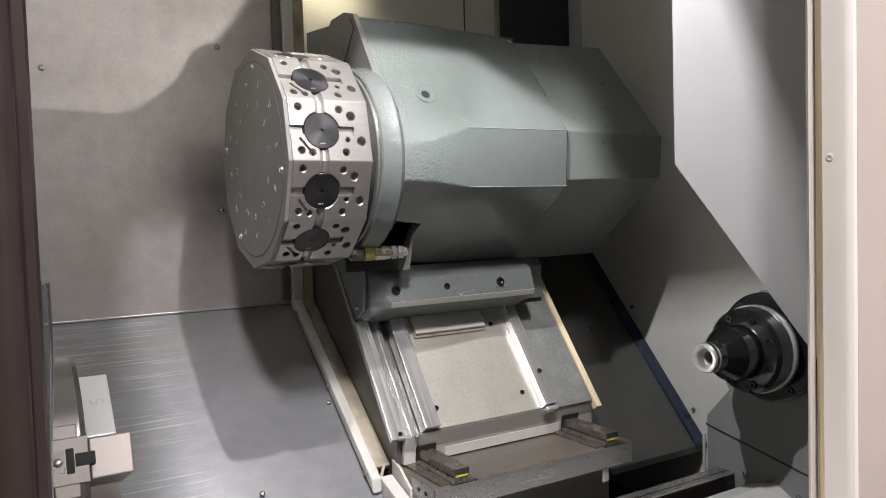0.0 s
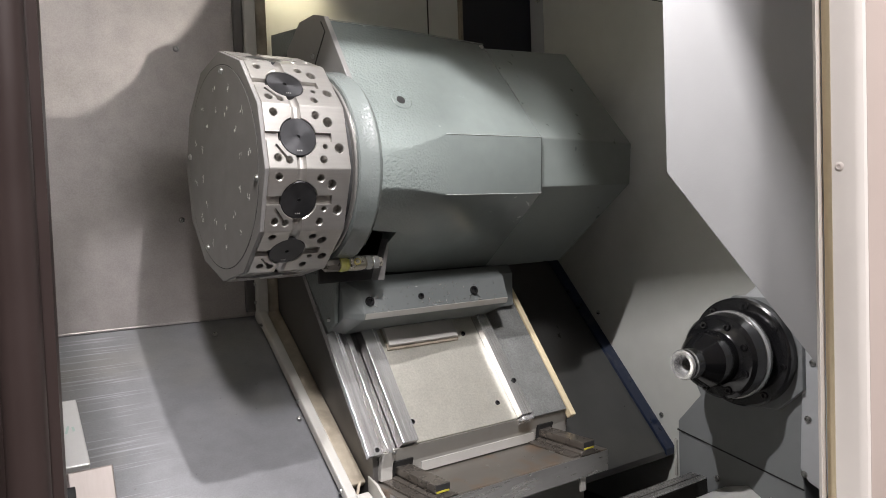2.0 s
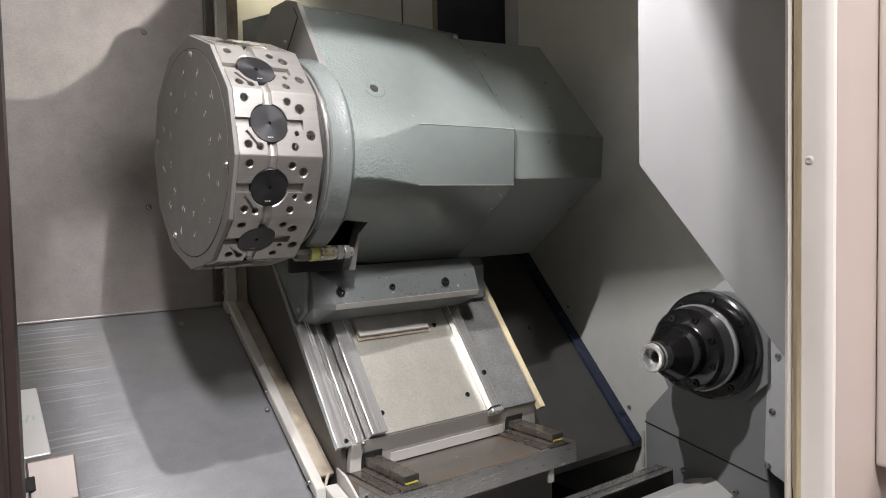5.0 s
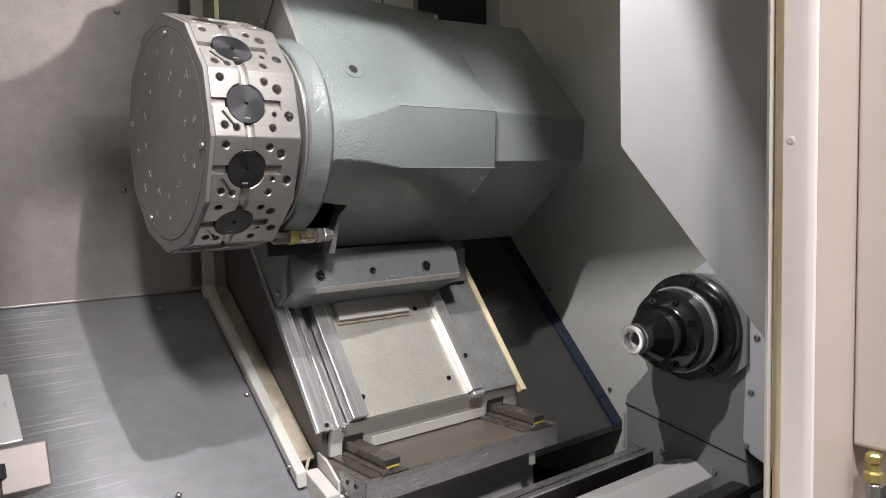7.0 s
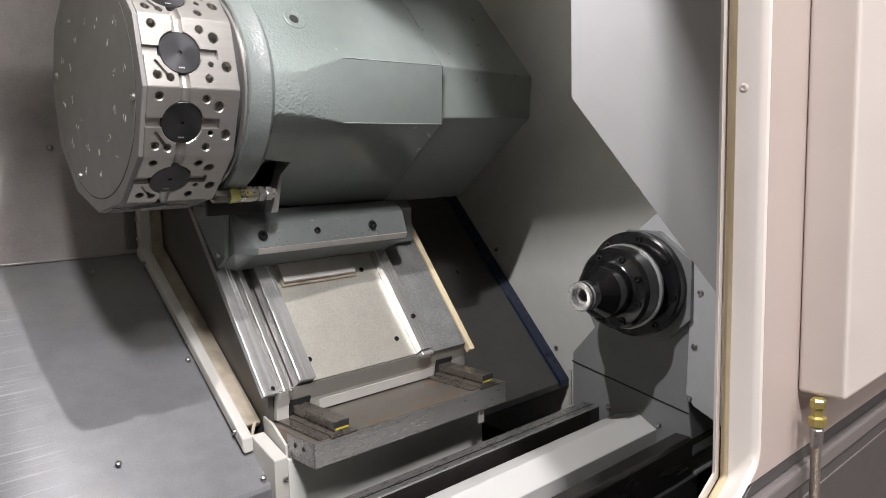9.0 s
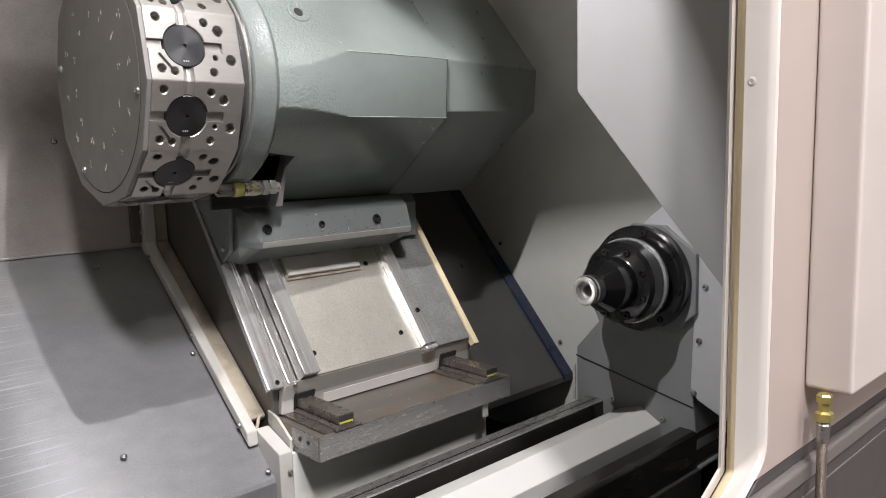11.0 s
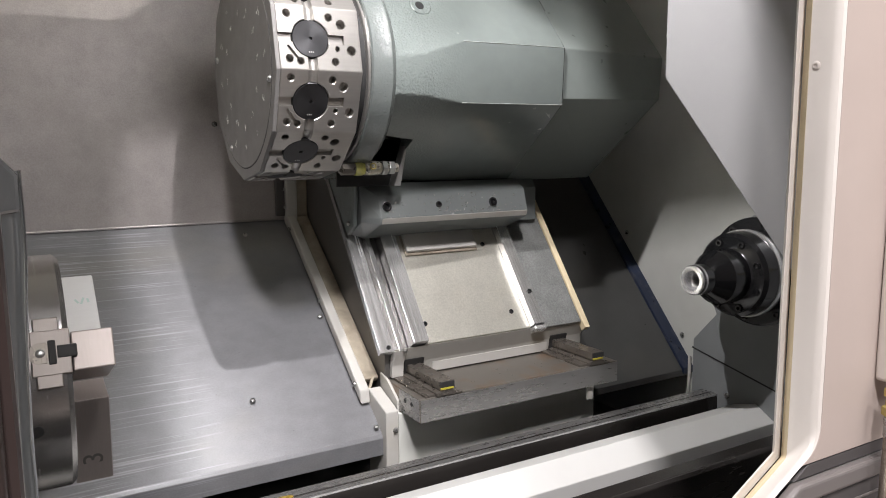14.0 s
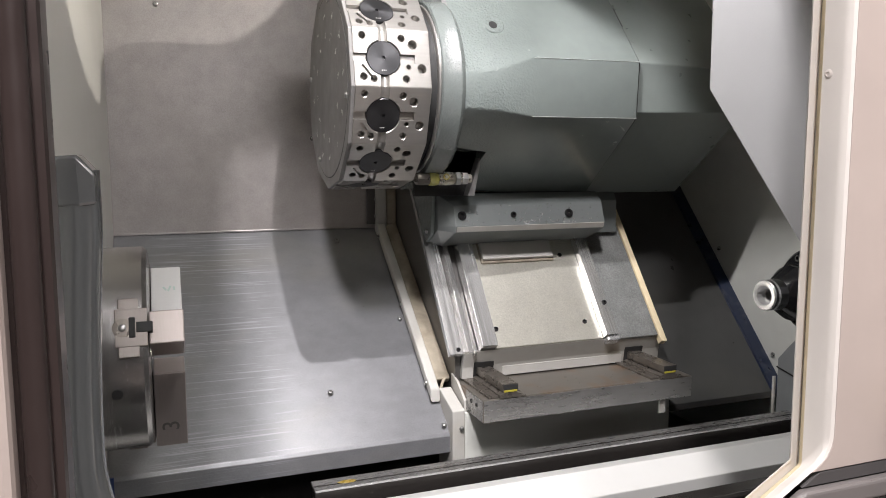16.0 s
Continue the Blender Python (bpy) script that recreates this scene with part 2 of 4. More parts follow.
def origin(ob):
    """Where a parent stands, all parents being unrotated."""
    p = Vector(ob.location)
    return p if ob.parent is None else p + origin(ob.parent)


def part(name, bm, mat, parent=None, label="", smooth=False):
    me = bpy.data.meshes.new(name)
    bmesh.ops.recalc_face_normals(bm, faces=bm.faces[:])
    if parent is not None:
        bmesh.ops.translate(bm, vec=-origin(parent), verts=bm.verts[:])
    for f in bm.faces:
        f.smooth = smooth
    bm.to_mesh(me)
    bm.free()
    if smooth:
        me.set_sharp_from_angle(angle=radians(32))
    me.materials.append(mat if not isinstance(mat, str) else M[mat])
    ob = new(name, me)
    if parent is not None:
        ob.parent = parent
    if label:
        ob["label"] = label
    return ob


def structure(name, bm, mat, label, category, smooth=False):
    return tagged(part(name, bm, mat, None, "", smooth), label, category, kind="structure")


def bevelled(bm, off, seg=2):
    if off:
        edges = [e for e in bm.edges if len(e.link_faces) == 2 and e.calc_face_angle(0) > 0.3]
        bmesh.ops.bevel(bm, geom=edges, offset=off, segments=seg, profile=0.5, affect="EDGES", clamp_overlap=True)
    return bm


def prism(points, axis, a, b, bev=0.002, seg=2):
    """A polygon in the two other axes (yz, xz or xy), drawn out along an axis from a to b."""
    bm = bmesh.new()

    def at(p, v):
        return {"x": (v, p[0], p[1]), "y": (p[0], v, p[1]), "z": (p[0], p[1], v)}[axis]

    lo, hi = [bm.verts.new(at(p, a)) for p in points], [bm.verts.new(at(p, b)) for p in points]
    bm.faces.new(lo), bm.faces.new(hi)
    for i in range(len(points)):
        j = (i + 1) % len(points)
        bm.faces.new((lo[i], lo[j], hi[j], hi[i]))
    bmesh.ops.recalc_face_normals(bm, faces=bm.faces[:])
    return bevelled(bm, bev, seg)


def box(x0, x1, y0, y1, z0, z1, bev=0.002, seg=2):
    return prism([(y0, z0), (y1, z0), (y1, z1), (y0, z1)], "x", x0, x1, bev, seg)


def spun(profile, centre, axis="x", seg=48, caps=True):
    """A solid of revolution: profile rows of (along, radius) about an axis through centre."""
    bm = bmesh.new()
    c = Vector(centre)
    rings = []
    for a, r in profile:
        ring = []
        for k in range(seg):
            t = 2 * math.pi * k / seg
            u, v = r * math.cos(t), r * math.sin(t)
            d = {"x": (a, u, v), "y": (u, a, v), "z": (u, v, a)}[axis]
            ring.append(bm.verts.new(c + Vector(d)))
        rings.append(ring)
    for r0, r1 in zip(rings, rings[1:]):
        for k in range(seg):
            bm.faces.new((r0[k], r0[(k + 1) % seg], r1[(k + 1) % seg], r1[k]))
    if caps:
        bm.faces.new(rings[0]), bm.faces.new(rings[-1])
    bmesh.ops.recalc_face_normals(bm, faces=bm.faces[:])
    return bm


def turned(bm, m):
    bmesh.ops.transform(bm, matrix=m, verts=bm.verts[:])
    return bm


def joined(*many):
    out = bmesh.new()
    for bm in many:
        me = bpy.data.meshes.new("join")
        bm.to_mesh(me)
        bm.free()
        out.from_mesh(me)
        bpy.data.meshes.remove(me)
    return out


def frame_at(place, normal, up=(0, 0, 1)):
    """A pose whose z is the normal."""
    n = Vector(normal).normalized()
    x = Vector(up).cross(n)
    x = Vector((1, 0, 0)) if x.length < 1e-4 else x.normalized()
    return Matrix.Translation(place) @ Matrix((x, n.cross(x), n)).transposed().to_4x4()


def cap_screw(r=0.007, h=0.006):
    """A round head with a hollow hexagon, standing on z = 0."""
    bm = bmesh.new()
    prof = [(r, 0), (r, h * 0.8), (r * 0.88, h), (r * 0.52, h), (r * 0.5, h * 0.25)]
    rings = [[bm.verts.new((q * math.cos(k * math.pi / 6), q * math.sin(k * math.pi / 6), z)) for k in range(12)] for q, z in prof]
    for r0, r1 in zip(rings, rings[1:]):
        for k in range(12):
            bm.faces.new((r0[k], r0[(k + 1) % 12], r1[(k + 1) % 12], r1[k]))
    bm.faces.new(rings[-1]), bm.faces.new(list(reversed(rings[0])))
    return bm


def dome_screw(r=0.006, h=0.004):
    bm = bmesh.new()
    prof = [(r, 0), (r, h * 0.3), (r * 0.8, h * 0.8), (r * 0.45, h), (r * 0.4, h * 0.55)]
    rings = [[bm.verts.new((q * math.cos(k * math.pi / 6), q * math.sin(k * math.pi / 6), z)) for k in range(12)] for q, z in prof]
    for r0, r1 in zip(rings, rings[1:]):
        for k in range(12):
            bm.faces.new((r0[k], r0[(k + 1) % 12], r1[(k + 1) % 12], r1[k]))
    bm.faces.new(rings[-1]), bm.faces.new(list(reversed(rings[0])))
    return bm


def screw(place, normal, parent, mat="bolt", r=0.006, h=0.004, name="screw", kind=dome_screw):
    return part(name, turned(kind(r, h), frame_at(place, normal)), mat, parent, smooth=True)


def tube(points, r, seg=16):
    """A round rod swept along points."""
    bm = bmesh.new()
    pts = [Vector(p) for p in points]
    rings = []
    for i, p in enumerate(pts):
        d = (pts[min(i + 1, len(pts) - 1)] - pts[max(i - 1, 0)]).normalized()
        m = frame_at(p, d, (0.3, 0.9, 0.2))
        rr = r[i] if isinstance(r, (list, tuple)) else r
        rings.append([bm.verts.new(m @ Vector((rr * math.cos(2 * math.pi * k / seg), rr * math.sin(2 * math.pi * k / seg), 0))) for k in range(seg)])
    for r0, r1 in zip(rings, rings[1:]):
        for k in range(seg):
            bm.faces.new((r0[k], r0[(k + 1) % seg], r1[(k + 1) % seg], r1[k]))
    bm.faces.new(rings[0]), bm.faces.new(rings[-1])
    return bm


def smooth_line(points, n=8):
    """A soft curve through points."""
    out = []
    p = [Vector(q) for q in points]
    for i in range(len(p) - 1):
        a, b, c, d = p[max(i - 1, 0)], p[i], p[i + 1], p[min(i + 2, len(p) - 1)]
        for k in range(n):
            t = k / n
            out.append(0.5 * (2 * b + (c - a) * t + (2 * a - 5 * b + 4 * c - d) * t * t + (3 * b - a - 3 * c + d) * t ** 3))
    return out + [p[-1]]

# ---------------------------------------------------------------- the unseen workshop round the machine, pale to bounce fill light
structure("ground", box(-6, 7, -9, 5, -0.1, 0, 0), "floor", "brown painted workshop floor under the machine", "floor")
structure("ceiling", box(-6, 7, -9, 5, 4.2, 4.3, 0), "room", "unseen workshop ceiling high over the machine, pale to bounce fill light", "ceiling")
structure("wall_south", box(-6, 7, -9.1, -9, 0, 4.2, 0), "room", "unseen workshop wall behind the camera, pale to bounce fill light", "wall")
structure("wall_west", box(-6.1, -6, -9, 5, 0, 4.2, 0), "room", "unseen workshop side wall, pale to bounce fill light", "wall")
structure("wall_east", box(7, 7.1, -9, 5, 0, 4.2, 0), "room", "unseen workshop side wall, pale to bounce fill light", "wall")
structure("wall_north", box(-6, 7, 5, 5.1, 0, 4.2, 0), "room", "unseen workshop wall behind the machine, pale to bounce fill light", "wall")

# ---------------------------------------------------------------- the machine's cabin
SL = math.atan2(1.111 - 0.758, 0.358 + 0.096)      # fall of the steel chip sheet
back = structure("wall_back", box(-0.46, 0.2, 0.358, 0.368, 1.0, 2.40, 0), "wallsheet", "dull steel rear wall sheet behind the tool turret", "wall")
for p in ((0.041, 1.668), (0.036, 1.322), (-0.29, 1.6)):
    screw((p[0], 0.357, p[1]), (0, -1, 0), back, r=0.006)
structure("wall_left", box(-0.47, -0.395, -0.80, 0.358, 0.6, 2.40, 0), "cream", "pale painted headstock side wall of the cabin", "wall")
structure("wall_bay", box(0.2, 1.06, 0.41, 0.42, 0.6, 2.40, 0), "baygrey", "grey rear wall sheet of the carriage bay", "wall")
part("panel_seam", box(0.699, 0.702, 0.4075, 0.4098, 1.55, 2.39, 0), "hole", bpy.data.objects["wall_bay"], "dark seam between the rear sheets")
right = structure("wall_right", prism([(-0.80, 0.55), (0.41, 0.55), (0.41, 2.40), (-0.80, 2.40)], "x", 1.05, 1.08, 0), "baygrey", "grey painted end wall of the cabin", "wall")
for p in ((0.172, 1.044), (-0.025, 0.81)):
    screw((1.049, *p), (-1, 0, 0), right)

part("cover_seam", tube([(1.0496, 0.20, 1.898), (1.0496, -0.077, 1.787), (1.0496, -0.077, 1.68)], 0.0013, 6), "hole", right, "dark outline of an access cover")
flange = structure("corner_flange", box(1.0465, 1.0497, 0.347, 0.3975, 1.30, 2.39, 0.0005), "tailcover", "pale grey corner flange of the end wall", "trim")
screw((1.0462, 0.362, 1.905), (-1, 0, 0), flange, r=0.006)

# falling chip sheet with a turned-down lip
c, s = math.cos(SL), math.sin(SL)
chip = structure("chip_sheet", prism([(0.366, 1.117), (-0.092, 0.755), (-0.096, 0.748), (-0.096, 0.716), (-0.090, 0.716), (-0.089, 0.74), (0.366, 1.10)], "x", -0.395, 0.208, 0.001),
                 "sheet", "brushed steel chip sheet falling towards the operator", "chip guard")
for p in ((0.193, -0.086), (-0.0075, -0.0048), (0.0815, 0.324), (0.172, 0.128)):
    y = p[1]
    screw((p[0], y, 0.758 + (y + 0.096) * math.tan(SL) + 0.001), (0, -s, c), chip, r=0.005)

part("sealed_joint", box(-0.394, 0.166, 0.3545, 0.3578, 1.1110, 1.1150, 0.001), "wallsheet", chip, "bright joint line along the rear wall")

# white edge rail with its bead of sealant, upright and then down the slope
rail = thing("edge_rail", (0.2, 0.1, 0.9), "white painted edge rail with brown sealant along the chip sheet", "edge rail")
off = 0.021


def slope_pt(y, h):
    """A point over the chip sheet at depth y, h metres square to it."""
    return (y - h * s, 0.758 + (y + 0.096) * math.tan(SL) + h * c)


part("upright", box(0.180, 0.2055, 0.337, 0.357, 1.09, 2.39, 0.003), "white", rail)
part("dark_strip", box(0.160, 0.1795, 0.345, 0.357, 1.12, 2.39, 0.002), "sideplate", rail, "dark grey backing strip")
part("slope_bar", prism([slope_pt(0.355, 0.002), slope_pt(-0.045, 0.002), slope_pt(-0.030, off), slope_pt(0.375, off)], "x", 0.181, 0.2005, 0.003), "white", rail)
part("sealant", prism([slope_pt(0.355, 0.002), slope_pt(-0.01, 0.002), slope_pt(-0.01, off - 0.005), slope_pt(0.36, off - 0.005)], "x", 0.201, 0.2312, 0.003), "seal", rail, "brown cracked sealant bead")
part("upright_sealant", box(0.206, 0.2312, 0.342, 0.357, 1.11, 2.39, 0.003), "seal", rail, "brown cracked sealant bead")
for y in (0.325, 0.155, -0.012):
    q = slope_pt(y, 0.011)
    screw((0.1805, q[0], q[1]), (-1, 0, 0), rail, r=0.005)
for z in (1.18, 1.14):
    screw((0.1795, 0.342, z), (-1, 0, 0), rail, r=0.004)
part("foot", prism([(-0.035, 0.66), (-0.11, 0.66), (-0.11, 0.80), (-0.035, 0.825)], "x", 0.2010, 0.2262, 0.002), "white", rail)
screw((0.219, -0.1115, 0.765), (0, -1, 0), rail, r=0.005)

structure("machine_base", box(-1.19, 1.29, -0.799, 0.449, 0.0, 0.549, 0.004), "darkbase", "dark grey base of the machine under the work space", "machine base")
structure("machine_back", box(-0.47, 1.10, 0.431, 0.449, 0.55, 2.43, 0), "frame", "cream painted rear shell of the machine", "machine shell")

# ---------------------------------------------------------------- the cross slide under the turret
UP, NO = Vector((0, 0.602, 0.799)), Vector((0, -0.799, 0.602))
P0 = Vector((0, -0.042, 0.934))


def on_slide(x, along, high=0.0):
    """Across, up the slide from its screws, and square off its plate."""
    return Vector((x, 0, 0)) + P0 + UP * along + NO * high


def slide_bar(x0, x1, a0, a1, h0, h1, bev=0.0015):
    """A bar that lies up the slide."""
    pts = [on_slide(0, a, h) for a, h in ((a0, h0), (a1, h0), (a1, h1), (a0, h1))]
    return prism([(q.y, q.z) for q in pts], "x", x0, x1, bev)


slide = thing("cross_slide", (0.45, -0.05, 0.84), "slanted cross slide with ground guide rails and a pale cover plate", "machine slide")
part("side_plate", prism([(-0.045, 0.80), (-0.045, 0.89), (0.18, 1.19), (0.34, 1.40), (0.37, 1.40), (0.37, 1.15), (0.02, 0.80)], "x", 0.232, 0.242, 0.001), "sideplate", slide, "oily dark side plate")
part("edge_strip", slide_bar(0.212, 0.240, -0.045, 0.36, -0.012, 0.0, 0.0003), "guide", slide, "bright ground steel strip")
part("groove", slide_bar(0.242, 0.277, -0.045, 0.36, -0.045, -0.014), "sideplate", slide)
part("thin_strip", slide_bar(0.250, 0.260, -0.045, 0.36, -0.014, 0.002, 0.0003), "guide", slide, "bright ground steel strip")
part("guide_rail", slide_bar(0.277, 0.309, -0.040, 0.36, -0.012, 0.016, 0.0003), "guide", slide, "bright ground guide rail")
part("guide_rail", slide_bar(0.555, 0.583, -0.040, 0.36, -0.012, 0.016, 0.0003), "guide", slide, "bright ground guide rail")
part("rail_clip", slide_bar(0.557, 0.587, -0.0515, -0.0405, -0.012, 0.011, 0.003), "bright", slide, "rounded steel end clip")
screw(on_slide(0.5735, 0.033, 0.016), NO, slide, "black", 0.005, 0.003, kind=cap_screw)
cover = part("cover_plate", slide_bar(0.309, 0.555, -0.040, 0.36, -0.012, -0.001), "coverplate", slide, "pale scraped cover plate")
for x, a in ((0.32, 0.0), (0.523, 0.0), (0.334, 0.165), (0.516, 0.162)):
    screw(on_slide(x, a, -0.001), NO, cover, "black", 0.005, 0.003, kind=cap_screw)
part("gasket", slide_bar(0.326, 0.497, 0.149, 0.3, -0.001, 0.0035), "seal", slide, "brown gasket under the raised plate")
part("raised_plate", slide_bar(0.329, 0.494, 0.155, 0.3, 0.0036, 0.011), "white", slide, "pale painted raised plate")
part("pebbled_plate", slide_bar(0.583, 0.686, -0.046, 0.36, -0.012, 0.002), "pebble", slide, "pebbled grey painted plate")
part("felt_strip", slide_bar(0.688, 0.702, -0.062, 0.36, -0.012, 0.004), "felt", slide, "tan felt wiper strip")
part("front_bar", prism([(-0.038, 0.842), (-0.0485, 0.842), (-0.0520, 0.866), (-0.0675, 0.8995), (-0.05, 0.895)], "x", 0.2465, 0.703, 0.001), "barpaint", slide, "grey painted end bar")
part("end_block", prism([(-0.040, 0.842), (-0.053, 0.842), (-0.0555, 0.866), (-0.0700, 0.8975), (-0.05, 0.893)], "x", 0.2425, 0.2665, 0.001), "white", slide, "white painted end block")
part("front_step", prism([(-0.0480, 0.841), (-0.0515, 0.841), (-0.0530, 0.860), (-0.0500, 0.860)], "x", 0.330, 0.608, 0.0004), "white", slide)
part("inner_body", prism([(-0.03, 0.80), (-0.03, 0.86), (0.30, 1.30), (0.40, 1.30), (0.40, 0.80)], "x", 0.244, 0.70, 0), "sideplate", slide)
screw((0.2265, 0.1165, 1.1095), NO, slide, r=0.0055)
screw(on_slide(0.231, -0.036, 0.0), NO, slide, "black", 0.0042, 0.002, kind=cap_screw)
for x in (0.262, 0.56):
    screw(on_slide(x, -0.047, 0.0), -UP, slide, r=0.005)

block = thing("wiper_block", (0.46, -0.1, 0.79), "oil-stained iron block with two dark gib bars", "machine block")
part("block_body", box(0.234, 0.690, -0.178, -0.034, 0.795, 0.838, 0.002), "block", block)
part("front_face", box(0.235, 0.689, -0.1795, -0.178, 0.796, 0.836, 0.0004), "blockside", block, "machined grey front face")
part("end_face", box(0.2325, 0.234, -0.176, -0.10, 0.797, 0.836, 0.0004), "blockside", block, "machined grey end face")
part("end_flange", prism([(-0.03, 0.78), (-0.1, 0.78), (-0.1, 0.815), (-0.06, 0.842), (-0.03, 0.85)], "x", 0.2285, 0.2338, 0.001), "white", block, "white painted end flange")
for x0 in (0.258, 0.606):
    g = part("gib_bar", prism([(x0 + 0.008, 0.838), (x0 + 0.048, 0.838), (x0 + 0.048, 0.8445), (x0 + 0.041, 0.8475), (x0 + 0.045, 0.851), (x0 + 0.045, 0.864), (x0 + 0.014, 0.864), (x0 + 0.014, 0.851), (x0 + 0.017, 0.8475), (x0 + 0.008, 0.8445)], "y", -0.180, -0.036, 0.001), "gib", block, "dark grooved gib bar")
    part("slot", prism([(-0.0525, 0.843), (-0.0565, 0.862), (-0.0605, 0.874), (-0.050, 0.874), (-0.045, 0.843)], "x", x0 + 0.009, x0 + 0.050, 0), "hole", slide, "slot round the gib bar drawn in black for its shade")
    part("wiper", box(x0 + 0.016, x0 + 0.042, -0.1815, -0.180, 0.8495, 0.853, 0.0003), "yellow", g, "yellow rubber wiper")
    part("wiper_edge", box(x0 + 0.015, x0 + 0.044, -0.1812, -0.180, 0.8535, 0.8635, 0.0003), "rubber", g, "black rubber wiper edge")
    part("ledge", box(x0 - 0.012, x0 + 0.0075, -0.176, -0.050, 0.838, 0.8425, 0.001), "gib", block)
    part("ledge", box(x0 + 0.0485, x0 + 0.062, -0.180, -0.050, 0.838, 0.8405, 0.001), "gib", block)
for y in (-0.125, -0.15):
    part("screw_hole", turned(cap_screw(0.004, 0.001), frame_at((0.2322, y, 0.822), (-1, 0, 0))), "hole", block)
bm = spun([(0, 0.011), (0.0008, 0.011)], (0.262, -0.098, 0.8382), "z", 20)
tagged(part("oil_spot", bm, "oil", block), "dried yellow oil spot")
bm = spun([(0, 0.010), (0.0008, 0.010)], (0.60, -0.12, 0.8382), "z", 20)
part("plug_cap", bm, "bolt", block)
part("hanger", box(0.62, 0.635, -0.17, -0.165, 0.765, 0.796, 0.001), "white", block)
part("apron", box(0.2265, 0.69, -0.11, -0.10, 0.66, 0.794, 0.001), "baygrey", block)

# dark cover sheet beside the slide and its blue edge
dk = [(0.405, 1.2705), (-0.06, 0.735), (-0.06, 0.72), (0.405, 1.2555)]
structure("bay_cover", prism(dk, "x", 0.704, 1.049, 0.001), "darkcover", "dark oily sloping cover sheet beside the slide", "cover sheet")
structure("blue_trim", prism([(q[0] - 0.004, q[1] + 0.005) for q in dk], "x", 1.014, 1.0485, 0.001), "blue", "scuffed blue painted edge strip", "trim")
structure("bay_dark_panel", box(0.807, 1.049, 0.40, 0.409, 1.3, 2.40, 0), "navy", "dark navy panel high in the carriage bay", "panel")
structure("bay_trim", box(0.797, 0.8065, 0.398, 0.409, 1.3, 2.40, 0.001), "seal", "tan edge strip between the bay panels", "trim")
structure("bed_pit", box(-0.46, 1.06, -0.80, 0.0, 0.55, 0.58, 0), "darkcover", "dark floor of the chip pit below the bed", "floor")

# ---------------------------------------------------------------- bed ways
way = thing("bed_way", (0.4, -0.25, 0.7), "oily dark ground bed way running along the machine", "bed way", "bed ways")
part("rail", prism([(-0.254, 0.70), (-0.212, 0.70), (-0.212, 0.748), (-0.252, 0.748)], "x", -0.085, 1.04, 0.001), "oilway", way)
part("top_strip", box(-0.0845, 1.04, -0.2515, -0.2125, 0.748, 0.7505, 0.0008), "blockside", way, "bright worn top strip")
# thin bright strips put the highlight on both way edges
part("bright_edge", box(-0.0843, 1.04, -0.2526, -0.2512, 0.7475, 0.7508, 0.0003), "bright", way, "bright strip drawn as the edge highlight")
part("oil_groove", box(-0.084, 1.04, -0.238, -0.234, 0.7500, 0.7507, 0), "oilway", way, "dark oil groove")
part("base", box(-0.09, 1.04, -0.262, -0.20, 0.58, 0.70, 0.002), "darkcover", way)
way2 = thing("bed_way", (0.4, -0.44, 0.68), "oily dark ground bed way running along the machine", "bed way", "bed ways")
part("rail", prism([(-0.468, 0.66), (-0.425, 0.66), (-0.425, 0.728), (-0.432, 0.736), (-0.462, 0.736), (-0.468, 0.73)], "x", -0.085, 1.04, 0.0015), "oilway", way2)
part("bright_edge", box(-0.0843, 1.04, -0.4265, -0.4250, 0.7275, 0.7300, 0.0003), "bright", way2, "bright strip drawn as the edge highlight")
part("base", box(-0.09, 1.04, -0.475, -0.42, 0.58, 0.66, 0.002), "darkcover", way2)
wc = thing("way_cover", (0.4, -0.34, 0.7), "white painted ridged cover between the bed ways", "cover")
part("ridge", prism([(-0.280, 0.66), (-0.280, 0.733), (-0.296, 0.742), (-0.345, 0.757), (-0.390, 0.732), (-0.392, 0.66)], "x", -0.39, 1.04, 0.0015), "waywhite", wc)
part("end_flange", box(-0.392, -0.3905, -0.392, -0.28, 0.66, 0.73, 0.0005), "waywhite", wc)

# ---------------------------------------------------------------- tool turret
tur = thing("tool_turret", (0.07, 0, 1.2), "twelve-sided steel tool turret on a grey-green painted housing", "tool turret")
PHI = radians(-4.4)
TC = Vector((0, 0, 1.4))
RF = 0.18


def facet(k):
    """The pose of a side of the disc: x along the machine, y round the disc, z outwards."""
    a = PHI + radians(15) + k * radians(30)
    n = Vector((0, -math.cos(a), math.sin(a)))
    x = Vector((1, 0, 0))
    return Matrix.Translation(TC + n * RF) @ Matrix((x, n.cross(x), n)).transposed().to_4x4()


ring = []
for k in range(12):
    a = PHI + k * radians(30)
    r = RF / math.cos(radians(15))
    ring.append((-r * math.cos(a), 1.4 + r * math.sin(a)))
disc_bm = prism(ring, "x", 0.006, 0.137, 0.0016)


def cutter(m, u, v, r, depth, seg=16):
    bm = spun([(-depth, r), (-0.0011, r), (0.0004, r + 0.0015), (0.004, r + 0.0015)], (u, v, 0), "z", seg)
    return turned(bm, m)


